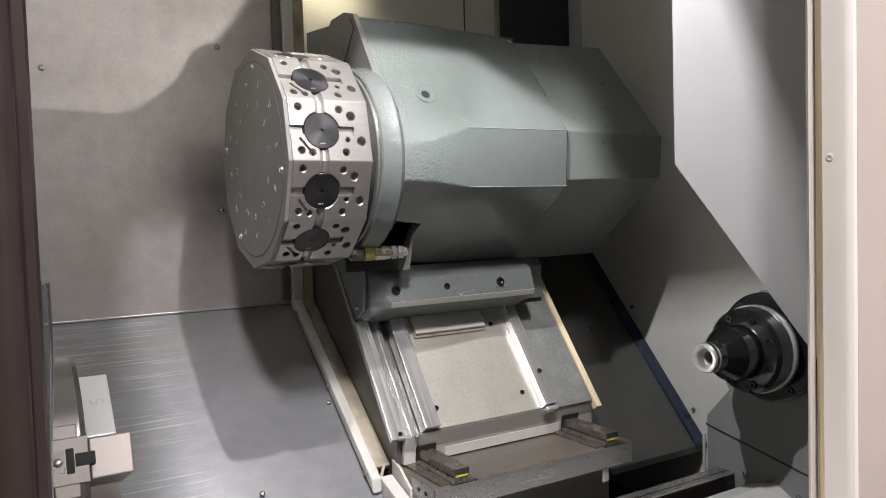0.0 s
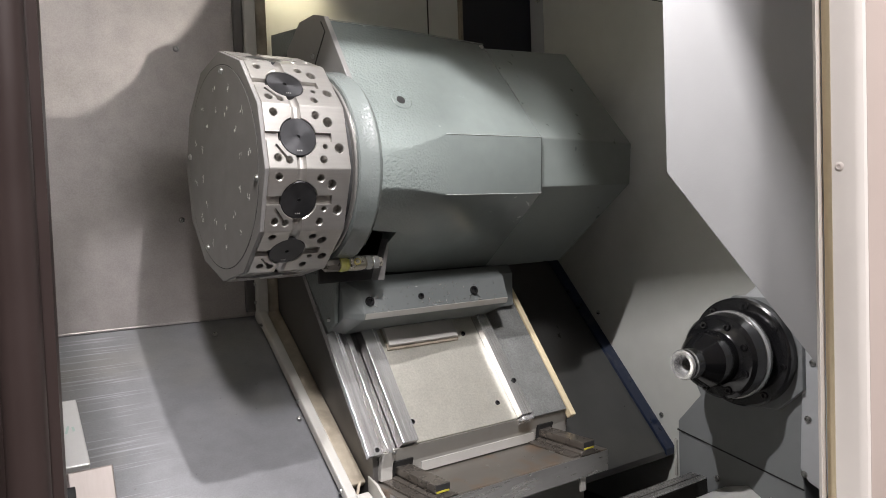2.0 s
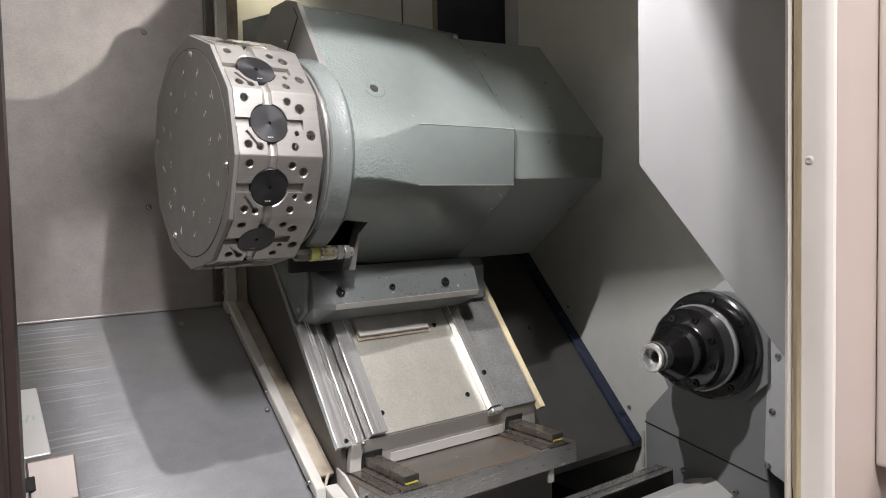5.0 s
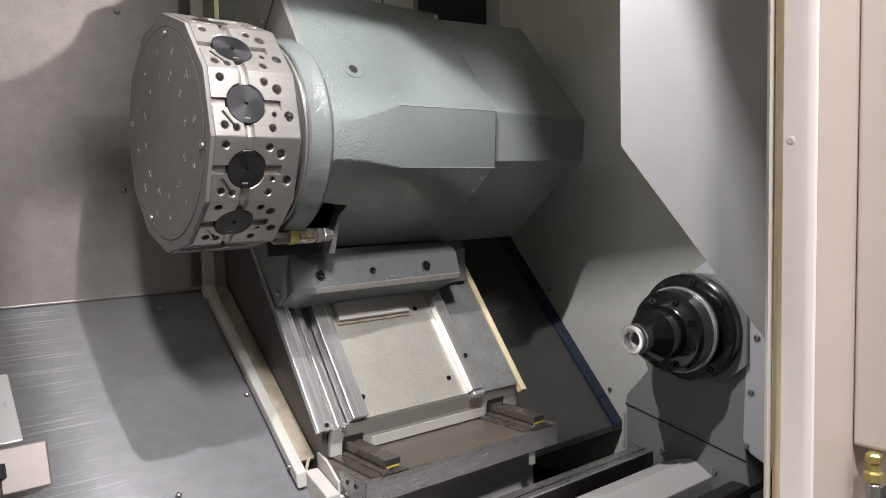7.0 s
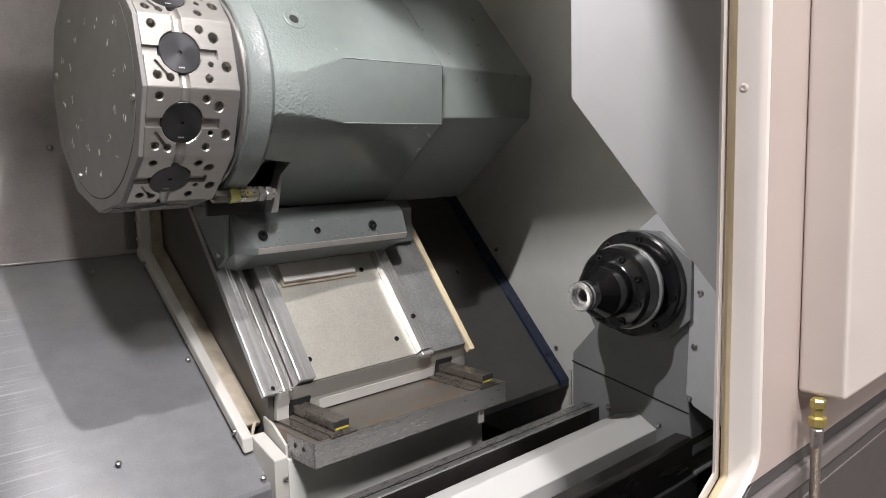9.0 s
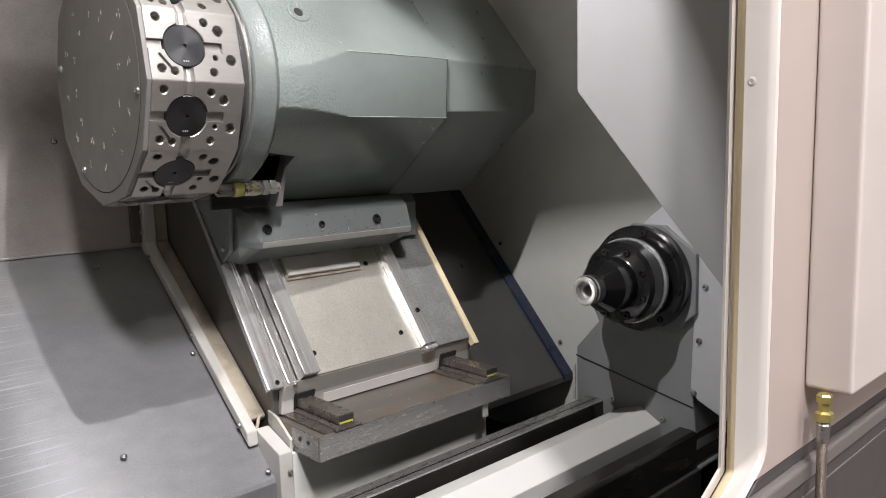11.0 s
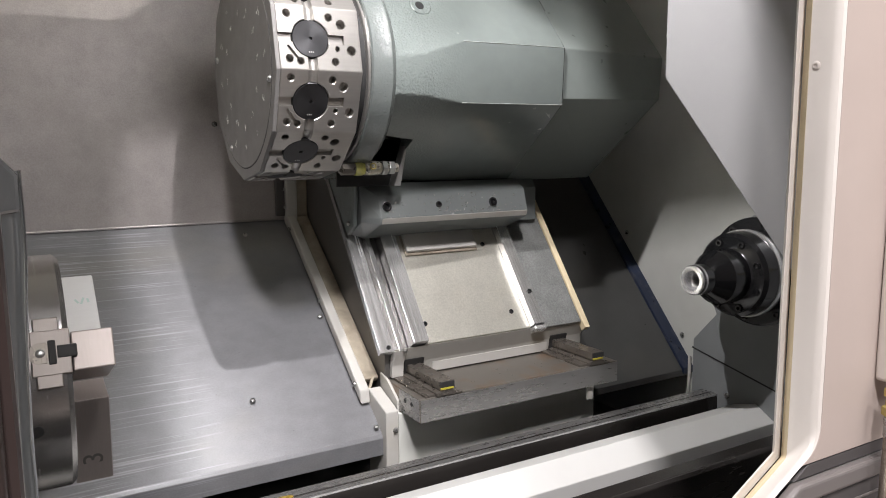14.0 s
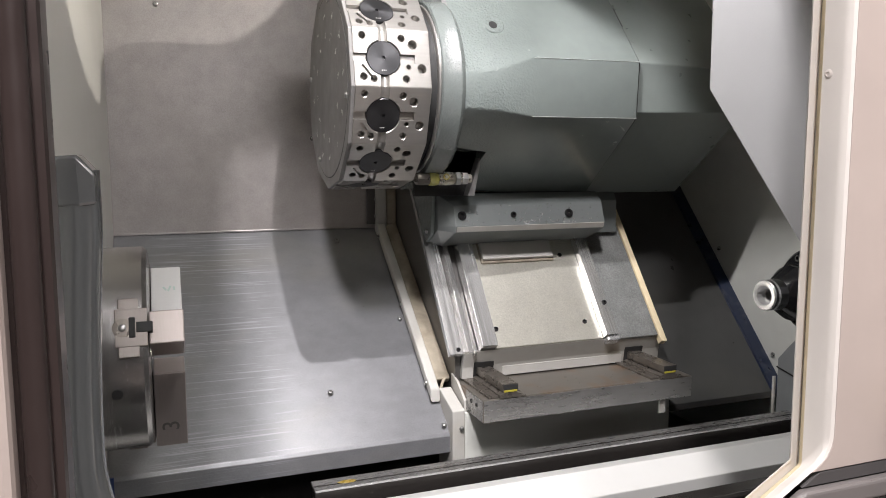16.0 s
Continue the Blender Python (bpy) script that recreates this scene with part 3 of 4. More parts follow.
HOLES = ((0.022, 0.036, 0.0056), (0.088, 0.034, 0.0056), (0.107, 0.024, 0.0072), (0.098, -0.014, 0.0036),
         (0.121, -0.016, 0.0072), (0.093, -0.034, 0.0056), (0.021, -0.032, 0.0056), (0.038, -0.035, 0.0052))
cut = []
for k in range(12):
    m = facet(k)
    cut.append(cutter(m, 0.0565, 0, 0.0292, 0.012, 40))
    for u, v, r in HOLES:
        cut.append(cutter(m, u, v, r, 0.014, 14))
    for x0, x1, y0, y1 in ((0.002, 0.03, -0.0068, 0.0068), (0.082, 0.110, -0.0072, 0.0072)):
        cut.append(turned(box(x0, x1, y0, y1, -0.0065, 0.004, 0), m))
    cut.append(turned(spun([(0.0265, 0.0078), (0.0515, 0.0078)], (0.0565, 0, 0.001), "y", 20), m))
    cut.append(turned(spun([(-0.0515, 0.0078), (-0.0265, 0.0078)], (0.0565, 0, 0.001), "y", 20), m))
    cut.append(turned(turned(box(-0.0022, 0.0022, -0.017, 0.017, -0.006, 0.004, 0), m @ pose(0.030, -0.026, 0, 0, 0, 38)), Matrix.Identity(4)))
disc = part("turret_disc", disc_bm, "steel", tur, "milled bright steel tool disc with drilled sides")
tool = part("cut_shapes", joined(*cut), "hole", tur)
mod = disc.modifiers.new("drilled", "BOOLEAN")
mod.object, mod.operation, mod.solver, mod.use_self = tool, "DIFFERENCE", "EXACT", True
bpy.context.view_layer.update()
done = bpy.data.meshes.new_from_object(disc.evaluated_get(bpy.context.evaluated_depsgraph_get()))
disc.modifiers.clear()
disc.data = done
bpy.data.objects.remove(tool)
first = part("plug_shape", spun([(-0.011, 0.0286), (-0.0022, 0.0286), (-0.0012, 0.0276), (-0.0012, 0.003), (-0.004, 0.0022)], (0, 0, 0), "z", 40), "plug", None, smooth=True)
plug_mesh = first.data
bpy.data.objects.remove(first)
for k in range(12):
    m = facet(k)
    pl = new("pocket_plug", plug_mesh)
    pl["label"] = "dark machined pocket plug"
    pl.parent = disc
    pl.matrix_local = Matrix.Translation(-origin(disc)) @ m @ pose(0.0565, 0, 0)
    if k not in (5, 6, 7, 8, 9):
        for i in range(3):
            part("engraved_mark", turned(box(0.052 + i * 0.003, 0.054 + i * 0.003, -0.0215, -0.0195, -0.0012, -0.0009, 0), m), "whitemark", disc)

face = part("face_cover", spun([(-0.0011, 0.0), (-0.0011, 0.1618), (-0.0006, 0.1624), (0.002, 0.1624)], (0, 0, 1.4), "x", 96), "capgrey", tur, "smooth grey enamelled face cover", smooth=True)
part("face_ring", prism([(y * 0.992, 1.4 + (z - 1.4) * 0.992) for y, z in ring], "x", -0.0004, 0.0062, 0.0012), "capgrey", tur, "grey enamelled rim of the disc")
part("face_gap", spun([(-0.0006, 0.1600), (-0.0006, 0.1636), (0.001, 0.1636), (0.001, 0.1600)], (0, 0, 1.4), "x", 96), "hole", tur, smooth=True)
for y, z in ((0.153, 1.431), (-0.154, 1.374), (0.080, 1.271), (-0.026, 1.551)):
    screw((-0.001, y, z), (-1, 0, 0), face, r=0.0055, h=0.004, name="bolt")
# engraved station numbers that cannot be read, as short strokes
rnd = random.Random(4)
for k in range(12):
    for rr in (0.130, 0.094):
        a = radians(30 * k + 11) + PHI
        for i in range(rnd.choice((3, 4))):
            y = -rr * math.cos(a) + rnd.uniform(-0.006, 0.006)
            z = 1.4 + rr * math.sin(a) + rnd.uniform(-0.005, 0.005)
            h = rnd.choice((0.0012, 0.0025, 0.0035))
            q = turned(box(-0.0001, 0.0001, -0.0003, 0.0003, -h, h, 0), pose(-0.0012, y, z, rnd.uniform(-6, 22), 0, 0))
            part("number_stroke", q, "strokewhite", face)

part("neck_gap", spun([(0.1372, 0.12), (0.1372, 0.148), (0.164, 0.148), (0.164, 0.12)], TC, "x", 64), "hole", tur, "gap behind the disc, blackened for its shade", smooth=True)
part("neck", spun([(0.1635, 0.1), (0.1635, 0.1625), (0.1655, 0.1655), (0.188, 0.1662), (0.1935, 0.1682), (0.198, 0.1686), (0.202, 0.1662), (0.2065, 0.1625), (0.207, 0.1)], TC, "x", 64), "cast", tur, "rough cast painted neck", smooth=True)
part("neck_plate", spun([(0.1600, 0.1), (0.1600, 0.1560), (0.1610, 0.1570), (0.1636, 0.1570), (0.1636, 0.1)], TC, "x", 64), "steel", tur, "polished ring in the gap", smooth=True)

# housing: sections along the machine, blending from the neck to the flat-sided body
def neck_arc(r=0.1665):
    return [(-r * math.cos(radians(q)), 1.4 + r * math.sin(radians(q))) for q in (58, 37, 17, -2, -19, -37, -56)]


TOP, FOOT = (0.003, 1.663), [(0.03, 1.212), (0.25, 1.205), (0.25, 1.69)]
SECT = {
    0.200: [TOP, *neck_arc(0.158), *FOOT],
    0.214: [TOP, (-0.056, 1.578), (-0.098, 1.512), (-0.1545, 1.420), (-0.1565, 1.392), (-0.1535, 1.358), (-0.114, 1.316), (-0.062, 1.281), *FOOT],
    0.264: [TOP, (-0.052, 1.584), (-0.094, 1.518), (-0.1525, 1.424), (-0.1525, 1.394), (-0.149, 1.357), (-0.108, 1.317), (-0.058, 1.282), *FOOT],
    0.349: [(0.006, 1.664), (-0.052, 1.583), (-0.098, 1.516), (-0.1410, 1.452), (-0.138, 1.400), (-0.1350, 1.347), (-0.095, 1.315), (-0.055, 1.282), (0.039, 1.204), *FOOT[1:]],
    0.574: [(0.030, 1.664), (-0.036, 1.583), (-0.090, 1.517), (-0.1405, 1.454), (-0.1375, 1.400), (-0.1345, 1.348), (-0.094, 1.314), (-0.052, 1.280), (0.044, 1.202), *FOOT[1:]],
}


def lofted(sections, bev):
    bm = bmesh.new()
    rows = [[bm.verts.new((x, *p)) for p in pts] for x, pts in sorted(sections.items())]
    n = len(rows[0])
    for r0, r1 in zip(rows, rows[1:]):
        for i in range(n):
            bm.faces.new((r0[i], r0[(i + 1) % n], r1[(i + 1) % n], r1[i]))
    bm.faces.new(rows[0]), bm.faces.new(rows[-1])
    bmesh.ops.recalc_face_normals(bm, faces=bm.faces[:])
    return bevelled(bm, bev)


house = part("housing", lofted(SECT, 0.0030), "housing", tur, "grey-green painted angular housing", smooth=True)
house.data.set_sharp_from_angle(angle=radians(27))
cut_bm = prism([(0.150, 1.30), (0.290, 1.284), (0.262, 1.17), (0.150, 1.17)], "y", -0.25, -0.012, 0)
tool = part("cut_shapes", cut_bm, "hole", tur)
mod = house.modifiers.new("recess", "BOOLEAN")
mod.object, mod.operation, mod.solver = tool, "DIFFERENCE", "EXACT"
bpy.context.view_layer.update()
done = bpy.data.meshes.new_from_object(house.evaluated_get(bpy.context.evaluated_depsgraph_get()))
house.modifiers.clear()
house.data = done
bpy.data.objects.remove(tool)
for e in house.data.edges:
    if max((house.data.vertices[v].co + origin(house)).x for v in e.vertices) < 0.345 and min((house.data.vertices[v].co + origin(house)).z for v in e.vertices) > 1.31:
        e.use_edge_sharp = False
part("worn_edge", tube([(0.206, TOP[0] - 0.0005, TOP[1] + 0.0006), (0.349, 0.0055, 1.6646), (0.574, 0.0295, 1.6646)], 0.0009, 8), "worn", house, "pale worn paint along the edge", smooth=True)
for i in (3, 5):
    part("worn_edge", tube([(x, SECT[x][i][0] + 0.0004, SECT[x][i][1]) for x in (0.349, 0.574)], 0.0008, 8), "worn", house, "pale worn paint along the edge", smooth=True)
nf = Vector((0, -0.857, 0.516))
part("lifting_plug", turned(spun([(-0.004, 0.020), (0.0008, 0.020), (0.0018, 0.0185), (0.0012, 0.012)], (0, 0, 0), "z", 32), frame_at((0.2865, -0.0985, 1.5128), nf)), "housing", house, smooth=True)
part("plug_bore", turned(spun([(0.001, 0.0085), (0.002, 0.008)], (0, 0, 0), "z", 16), frame_at((0.2845, -0.0988, 1.5118), nf)), "hole", house)
part("top_flap", prism([(0.0, 1.668), (-0.096, 1.520), (-0.06, 1.50), (0.16, 1.52), (0.16, 1.64), (0.10, 1.68), (0.04, 1.68)], "x", 0.1945, 0.2045, 0.0012), "capgrey", tur, "grey end plate of the housing")
part("flap_seam", tube([(0.1943, 0.010, 1.660), (0.1943, -0.004, 1.640), (0.1943, 0.055, 1.575)], 0.0013, 6), "hole", tur, "dark seam of the end plate")
screw((0.194, 0.046, 1.607), (-1, 0, 0), tur, r=0.005)
CAPS = {
    0.577: [(0.035, 1.658), (-0.128, 1.455), (-0.122, 1.360), (0.075, 1.197), (0.25, 1.2), (0.25, 1.68)],
    0.867: [(0.083, 1.683), (-0.107, 1.453), (-0.100, 1.367), (0.123, 1.195), (0.25, 1.2), (0.25, 1.69)],
}
part("motor_cover", lofted(CAPS, 0.002), "motorpaint", tur, "darker grey-green motor cover")
part("seam", lofted({0.5742: [(y + 0.0035, 1.4 + (z - 1.4) * 0.985) for y, z in SECT[0.574]], 0.5768: [(y + 0.0035, 1.4 + (z - 1.4) * 0.985) for y, z in SECT[0.574]]}, 0), "hole", tur)
part("notch", prism([(-0.040, 1.573), (-0.043, 1.568), (-0.074, 1.531), (-0.070, 1.531)], "x", 0.566, 0.5785, 0), "hole", tur, "slot in the housing edge drawn in black for its shade")
screw((0.53, -0.0185, 1.644), (0, -0.80, 0.6), tur, r=0.005)
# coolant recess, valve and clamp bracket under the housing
# recess back coloured black in place of deep shade
part("valve_recess", prism([(0.16, 1.29), (0.292, 1.286), (0.264, 1.20), (0.16, 1.20)], "y", -0.012, -0.004, 0.001), "hole", tur, "back of the valve recess, blackened for the shade inside")
part("recess_rib", prism([(0.286, 1.270), (0.293, 1.286), (0.276, 1.200), (0.262, 1.200)], "y", -0.036, 0.0, 0.001), "capgrey", tur)
VY = -0.050
valve = part("coolant_valve", spun([(0.172, 0.008), (0.173, 0.0125), (0.196, 0.0128), (0.203, 0.0118), (0.206, 0.0095), (0.236, 0.008), (0.240, 0.008)], (0.022, VY, 1.234), "x", 24), "nickel", tur, "nickel plated coolant valve", smooth=True)
part("thread_tape", spun([(0.1545, 0.009), (0.1555, 0.0128), (0.162, 0.0132), (0.170, 0.0126), (0.1722, 0.012), (0.1725, 0.008)], (0.022, VY, 1.234), "x", 20), "tape", valve, "olive yellow sealing tape", smooth=True)
part("nozzle", spun([(0.125, 0.006), (0.130, 0.0115), (0.154, 0.0120), (0.1545, 0.006)], (0.022, VY, 1.234), "x", 8), "gib", valve, "dark nozzle")
part("steel_nut", spun([(0.2065, 0.0132), (0.2075, 0.0138), (0.2155, 0.0138), (0.2165, 0.0132)], (0.022, VY, 1.234), "x", 6), "bolt", valve)
part("steel_nut", spun([(0.2205, 0.0122), (0.2215, 0.0127), (0.2305, 0.0127), (0.2315, 0.0122)], (0.022, VY, 1.234), "x", 6), "bolt", valve)
part("stem_ring", turned(spun([(0, 0.0062), (0.003, 0.0062), (0.0034, 0.0056), (0.0034, 0.0042), (0.001, 0.004)], (0, 0, 0), "z", 20), frame_at((0.2075, VY - 0.0118, 1.237), (0, -0.95, 0.3))), "brass", valve, smooth=True)
part("valve_stem", turned(spun([(0, 0.0036), (0.004, 0.0036), (0.005, 0.002)], (0, 0, 0), "z", 12), frame_at((0.2075, VY - 0.0118, 1.237), (0, -0.95, 0.3))), "nickel", valve, smooth=True)
part("stem_lug", turned(box(-0.003, 0.003, -0.0045, 0.0045, 0, 0.005, 0.001), frame_at((0.196, VY - 0.0115, 1.238), (0, -0.95, 0.3))), "nickel", valve)

clamp = part("clamp_bar", lofted({
    0.222: [(0.034, 1.202), (0.026, 1.1775), (0.024, 1.1395), (0.027, 1.130), (0.078, 1.1015), (0.10, 1.1015), (0.10, 1.202)],
    0.248: [(0.034, 1.202), (0.006, 1.1795), (-0.008, 1.1385), (-0.0035, 1.126), (0.074, 1.0915), (0.10, 1.0915), (0.10, 1.202)],
    0.590: [(0.034, 1.202), (0.008, 1.181), (-0.006, 1.137), (-0.0015, 1.125), (0.070, 1.095), (0.10, 1.095), (0.10, 1.202)],
}, 0.0012), "clamp", tur, "painted cast clamp bar with cap screws")
part("clamp_lip", prism([(-0.0082, 1.1375), (-0.0038, 1.1265), (0.0, 1.128), (-0.004, 1.139)], "x", 0.251, 0.588, 0.0006), "barpaint", clamp, "pale lower edge")
part("clamp_end", prism([(0.082, 1.198), (0.070, 1.180), (0.070, 1.108), (0.13, 1.108), (0.13, 1.198)], "x", 0.5905, 0.668, 0.001), "clamp", tur)
for x, r in ((0.263, 0.009), (0.376, 0.006), (0.504, 0.009)):
    screw((x, -0.0005, 1.1585), (0, -0.945, 0.327), clamp, "black", r, 0.005, "cap_screw", cap_screw)
part("guard_plate", prism([(0.030, 1.215), (0.045, 1.12), (0.075, 1.10), (0.16, 1.20), (0.16, 1.25), (0.06, 1.25)], "x", 0.2135, 0.2215, 0.002), "housing", tur)
screw((0.213, 0.065, 1.125), (-1, 0, 0), tur, r=0.005)

# ---------------------------------------------------------------- tailstock at rest
tail = thing("tailstock", (0.95, -0.36, 0.58), "grey painted tailstock with a blackened live spindle nose", "tailstock")
AX = Vector((0, -0.357, 1.03))
part("base_casting", prism([(-0.183, 0.66), (-0.183, 0.855), (-0.24, 0.92), (-0.20, 1.0), (-0.33, 1.13), (-0.46, 1.13), (-0.46, 0.79), (-0.47, 0.70), (-0.44, 0.66)], "x", 0.905, 1.045, 0.003), "tailgrey", tail)
part("seam_band", prism([(-0.182, 0.835), (-0.182, 0.8375), (-0.46, 0.782), (-0.46, 0.7795)], "x", 0.9035, 0.92, 0), "hole", tail)
cov = part("front_cover", prism([(-0.345, 1.132), (-0.464, 1.085), (-0.455, 0.822), (-0.47, 0.800), (-0.589, 0.745), (-0.697, 0.86), (-0.72, 1.18), (-0.585, 1.336)], "x", 0.900, 1.045, 0.003), "tailcover", tail, "silver-grey sheet metal cover")
for y, z in ((-0.483, 1.022), (-0.472, 0.917), (-0.463, 0.813), (-0.469, 1.106)):
    screw((0.8995, y, z), (-1, 0, 0), cov, r=0.0065)
screw((0.9045, -0.395, 0.742), (-1, 0, 0), tail, r=0.0065)
screw((0.9045, -0.277, 0.754), (-1, 0, 0), tail, r=0.0065)
bxp = part("cover_box", lofted({
    0.838: [(-0.700, 1.185), (-0.749, 1.126), (-0.741, 0.981), (-0.552, 0.989), (-0.549, 1.064)],
    1.045: [(-0.705, 1.190), (-0.754, 1.128), (-0.746, 0.975), (-0.552, 0.980), (-0.549, 1.064)],
}, 0.003), "tailcover", tail, "silver-grey projecting cover box")
screw((0.882, -0.729, 1.152), (0, -0.77, 0.64), bxp, r=0.0065)
screw((0.878, -0.746, 1.0), (0, -1, 0), bxp, r=0.0065)
part("air_fitting", turned(spun([(0, 0.009), (0.006, 0.009), (0.0065, 0.006), (0.016, 0.006), (0.017, 0.003)], (0, 0, 0), "z", 6), frame_at((0.8995, -0.533, 1.073), (-1, 0, 0))), "brass", tail, "brass fitting")
part("flange_plate", prism([(-0.357 - 0.112, 1.085), (-0.40, 1.135), (-0.33, 1.135), (-0.262, 1.08), (-0.262, 0.98), (-0.33, 0.925), (-0.42, 0.925), (-0.357 - 0.112, 0.97)], "x", 0.889, 0.9045, 0.002), "tailgrey", tail)
PR = [(0.765, 0.0), (0.765, 0.0105), (0.735, 0.0105), (0.7345, 0.0125), (0.712, 0.0125), (0.7085, 0.0150), (0.6936, 0.0175), (0.694, 0.025), (0.696, 0.027), (0.722, 0.028), (0.729, 0.034), (0.748, 0.046), (0.752, 0.049), (0.788, 0.051), (0.792, 0.056), (0.796, 0.072), (0.803, 0.078), (0.825, 0.080), (0.829, 0.0805)]
part("nose", spun(PR, AX, "x", 64), "black", tail, "blackened spindle nose", smooth=True)
part("nose_ring", spun([(0.6932, 0.0175), (0.6925, 0.019), (0.6925, 0.025), (0.6945, 0.0266), (0.705, 0.0276)], AX, "x", 48, False), "bright", tail, "bright turned nose ring", smooth=True)
part("bore_sleeve", spun([(0.6930, 0.0174), (0.702, 0.0152), (0.7075, 0.0149), (0.7078, 0.0122), (0.733, 0.0120), (0.7335, 0.0102), (0.75, 0.0102), (0.75, 0.0108), (0.702, 0.0160), (0.6930, 0.0178), (0.6930, 0.0174)], AX, "x", 48, False), "bright", tail, "bright bored sleeve", smooth=True)
part("steel_band", spun([(0.829, 0.075), (0.829, 0.082), (0.831, 0.083), (0.843, 0.083), (0.845, 0.082), (0.846, 0.07)], AX, "x", 64), "bright", tail, "bright ground steel band", smooth=True)
part("rear_flange", spun([(0.8455, 0.06), (0.8455, 0.078), (0.848, 0.079), (0.852, 0.074), (0.862, 0.076), (0.864, 0.100), (0.867, 0.104), (0.886, 0.104), (0.890, 0.101)], AX, "x", 64), "black", tail, "blackened bolted flange", smooth=True)
for k in range(8):
    a = radians(22 + 45 * k)
    screw((0.796, AX.y + 0.063 * math.cos(a), AX.z + 0.063 * math.sin(a)), (-1, 0, 0), tail, "black", 0.0068, 0.006, "cap_screw", cap_screw)
for k in range(8):
    a = radians(10 + 45 * k)
    screw((0.8645, AX.y + 0.091 * math.cos(a), AX.z + 0.091 * math.sin(a)), (-1, 0, 0), tail, "black", 0.0068, 0.005, "cap_screw", cap_screw)
part("foot", box(0.91, 1.045, -0.475, -0.19, 0.585, 0.665, 0.004), "tailgrey", tail)

# ---------------------------------------------------------------- chuck and jaws
chk = thing("lathe_chuck", (-0.36, -0.357, 0.9), "turned steel three-jaw chuck with pale soft jaws", "chuck")
part("chuck_body", spun([(-0.394, 0.08), (-0.394, 0.124), (-0.390, 0.127), (-0.316, 0.127), (-0.311, 0.1225), (-0.311, 0.03), (-0.335, 0.028)], AX, "x", 96), "chuck", chk, "turned steel chuck body", smooth=True)
for ang in (0, 120, 240):

    def radial(x0, x1, t0, t1, r0, r1, bev=0.0015):
        """A block on the chuck face: along, sideways and outwards of the spindle line; outwards is towards the door."""
        return turned(box(x0, x1, AX.y - r1, AX.y - r0, AX.z + t0, AX.z + t1, bev), Matrix.Translation(AX) @ pose(0, 0, 0, ang - 22, 0, 0) @ Matrix.Translation(-AX))

    part("jaw_base", radial(-0.345, -0.3105, -0.022, 0.022, 0.045, 0.1285, 0.001), "masterjaw", chk, "grooved master jaw")
    part("jaw_tee", radial(-0.3415, -0.3195, -0.034, 0.034, 0.10, 0.1280, 0.001), "masterjaw", chk)
    part("jaw_slot", radial(-0.3225, -0.3050, -0.0062, 0.0062, 0.060, 0.1292, 0.001), "hole", chk, "bolt slot drawn in black for its shade")
    part("jaw_slot", radial(-0.3305, -0.3230, -0.0120, 0.0120, 0.060, 0.1294, 0.0015), "hole", chk, "bolt slot drawn in black for its shade")
    part("counterbore", radial(-0.3370, -0.3310, -0.0105, 0.0105, 0.060, 0.1288, 0.001), "gib", chk, "dull counterbored seat")
    part("soft_jaw", radial(-0.3095, -0.271, -0.027 if ang == 120 else -0.0195, 0.027 if ang == 120 else 0.0195, 0.03, 0.132 if ang == 120 else 0.120), "alloy" if ang == 240 else "jaw", chk, "milled soft top jaw")
    part("counterbore", turned(spun([(0, 0.0105), (0.0020, 0.0105)], (0, 0, 0), "z", 24), Matrix.Translation(AX) @ pose(0, 0, 0, ang - 22, 0, 0) @ frame_at((-0.3370, -0.1267, 0), (0, -1, 0))), "gib", chk, "dull counterbored seat")
    part("jaw_bolt", turned(spun([(0, 0.0042), (0.0030, 0.0042), (0.0040, 0.0028), (0.0042, 0.0010)], (0, 0, 0), "z", 16), Matrix.Translation(AX) @ pose(0, 0, 0, ang - 22, 0, 0) @ frame_at((-0.3370, -0.1267, 0), (0, -1, 0))), "bolt", chk, "bright bolt end", smooth=True)
bm = spun([(0, 0.006), (0.002, 0.006)], (0, 0, 0), "z", 16)
part("key_socket", turned(bm, Matrix.Translation(AX) @ pose(0, 0, 0, 12, 0, 0) @ frame_at((-0.345, -0.126, 0), (0, -1, 0))), "hole", chk)

# ---------------------------------------------------------------- door leaf, handle, frame and outer covers
door = thing("sliding_door", (-0.6, -0.80, 0.65), "dark bronze edged sliding door leaf, pushed open", "door")
part("leaf_edge", box(-0.40, -0.356, -0.815, -0.775, 0.62, 2.305, 0.006), "dooredge", door)
part("edge_bead", tube([(-0.372, -0.818, 0.62), (-0.372, -0.818, 2.305)], 0.009, 12), "dooredge", door, smooth=True)
part("leaf_skin", box(-1.05, -0.385, -0.835, -0.79, 0.62, 2.305, 0.006), "taupe", door, "taupe painted door skin")
screw((-0.41, -0.8355, 1.345), (0, -1, 0), door, "black", 0.006)
hd = thing("door_handle", (-0.366, -0.61, 1.0), "curved grey lacquered tube handle with a square end cap", "handle")
part("tube", tube(smooth_line([(-0.364, -0.600, 1.255), (-0.364, -0.600, 1.20), (-0.3675, -0.603, 1.14), (-0.370, -0.609, 1.08), (-0.371, -0.618, 1.02), (-0.369, -0.628, 0.97), (-0.359, -0.638, 0.93), (-0.344, -0.645, 0.90)], 6), 0.0225, 28), "handle", hd, smooth=True)
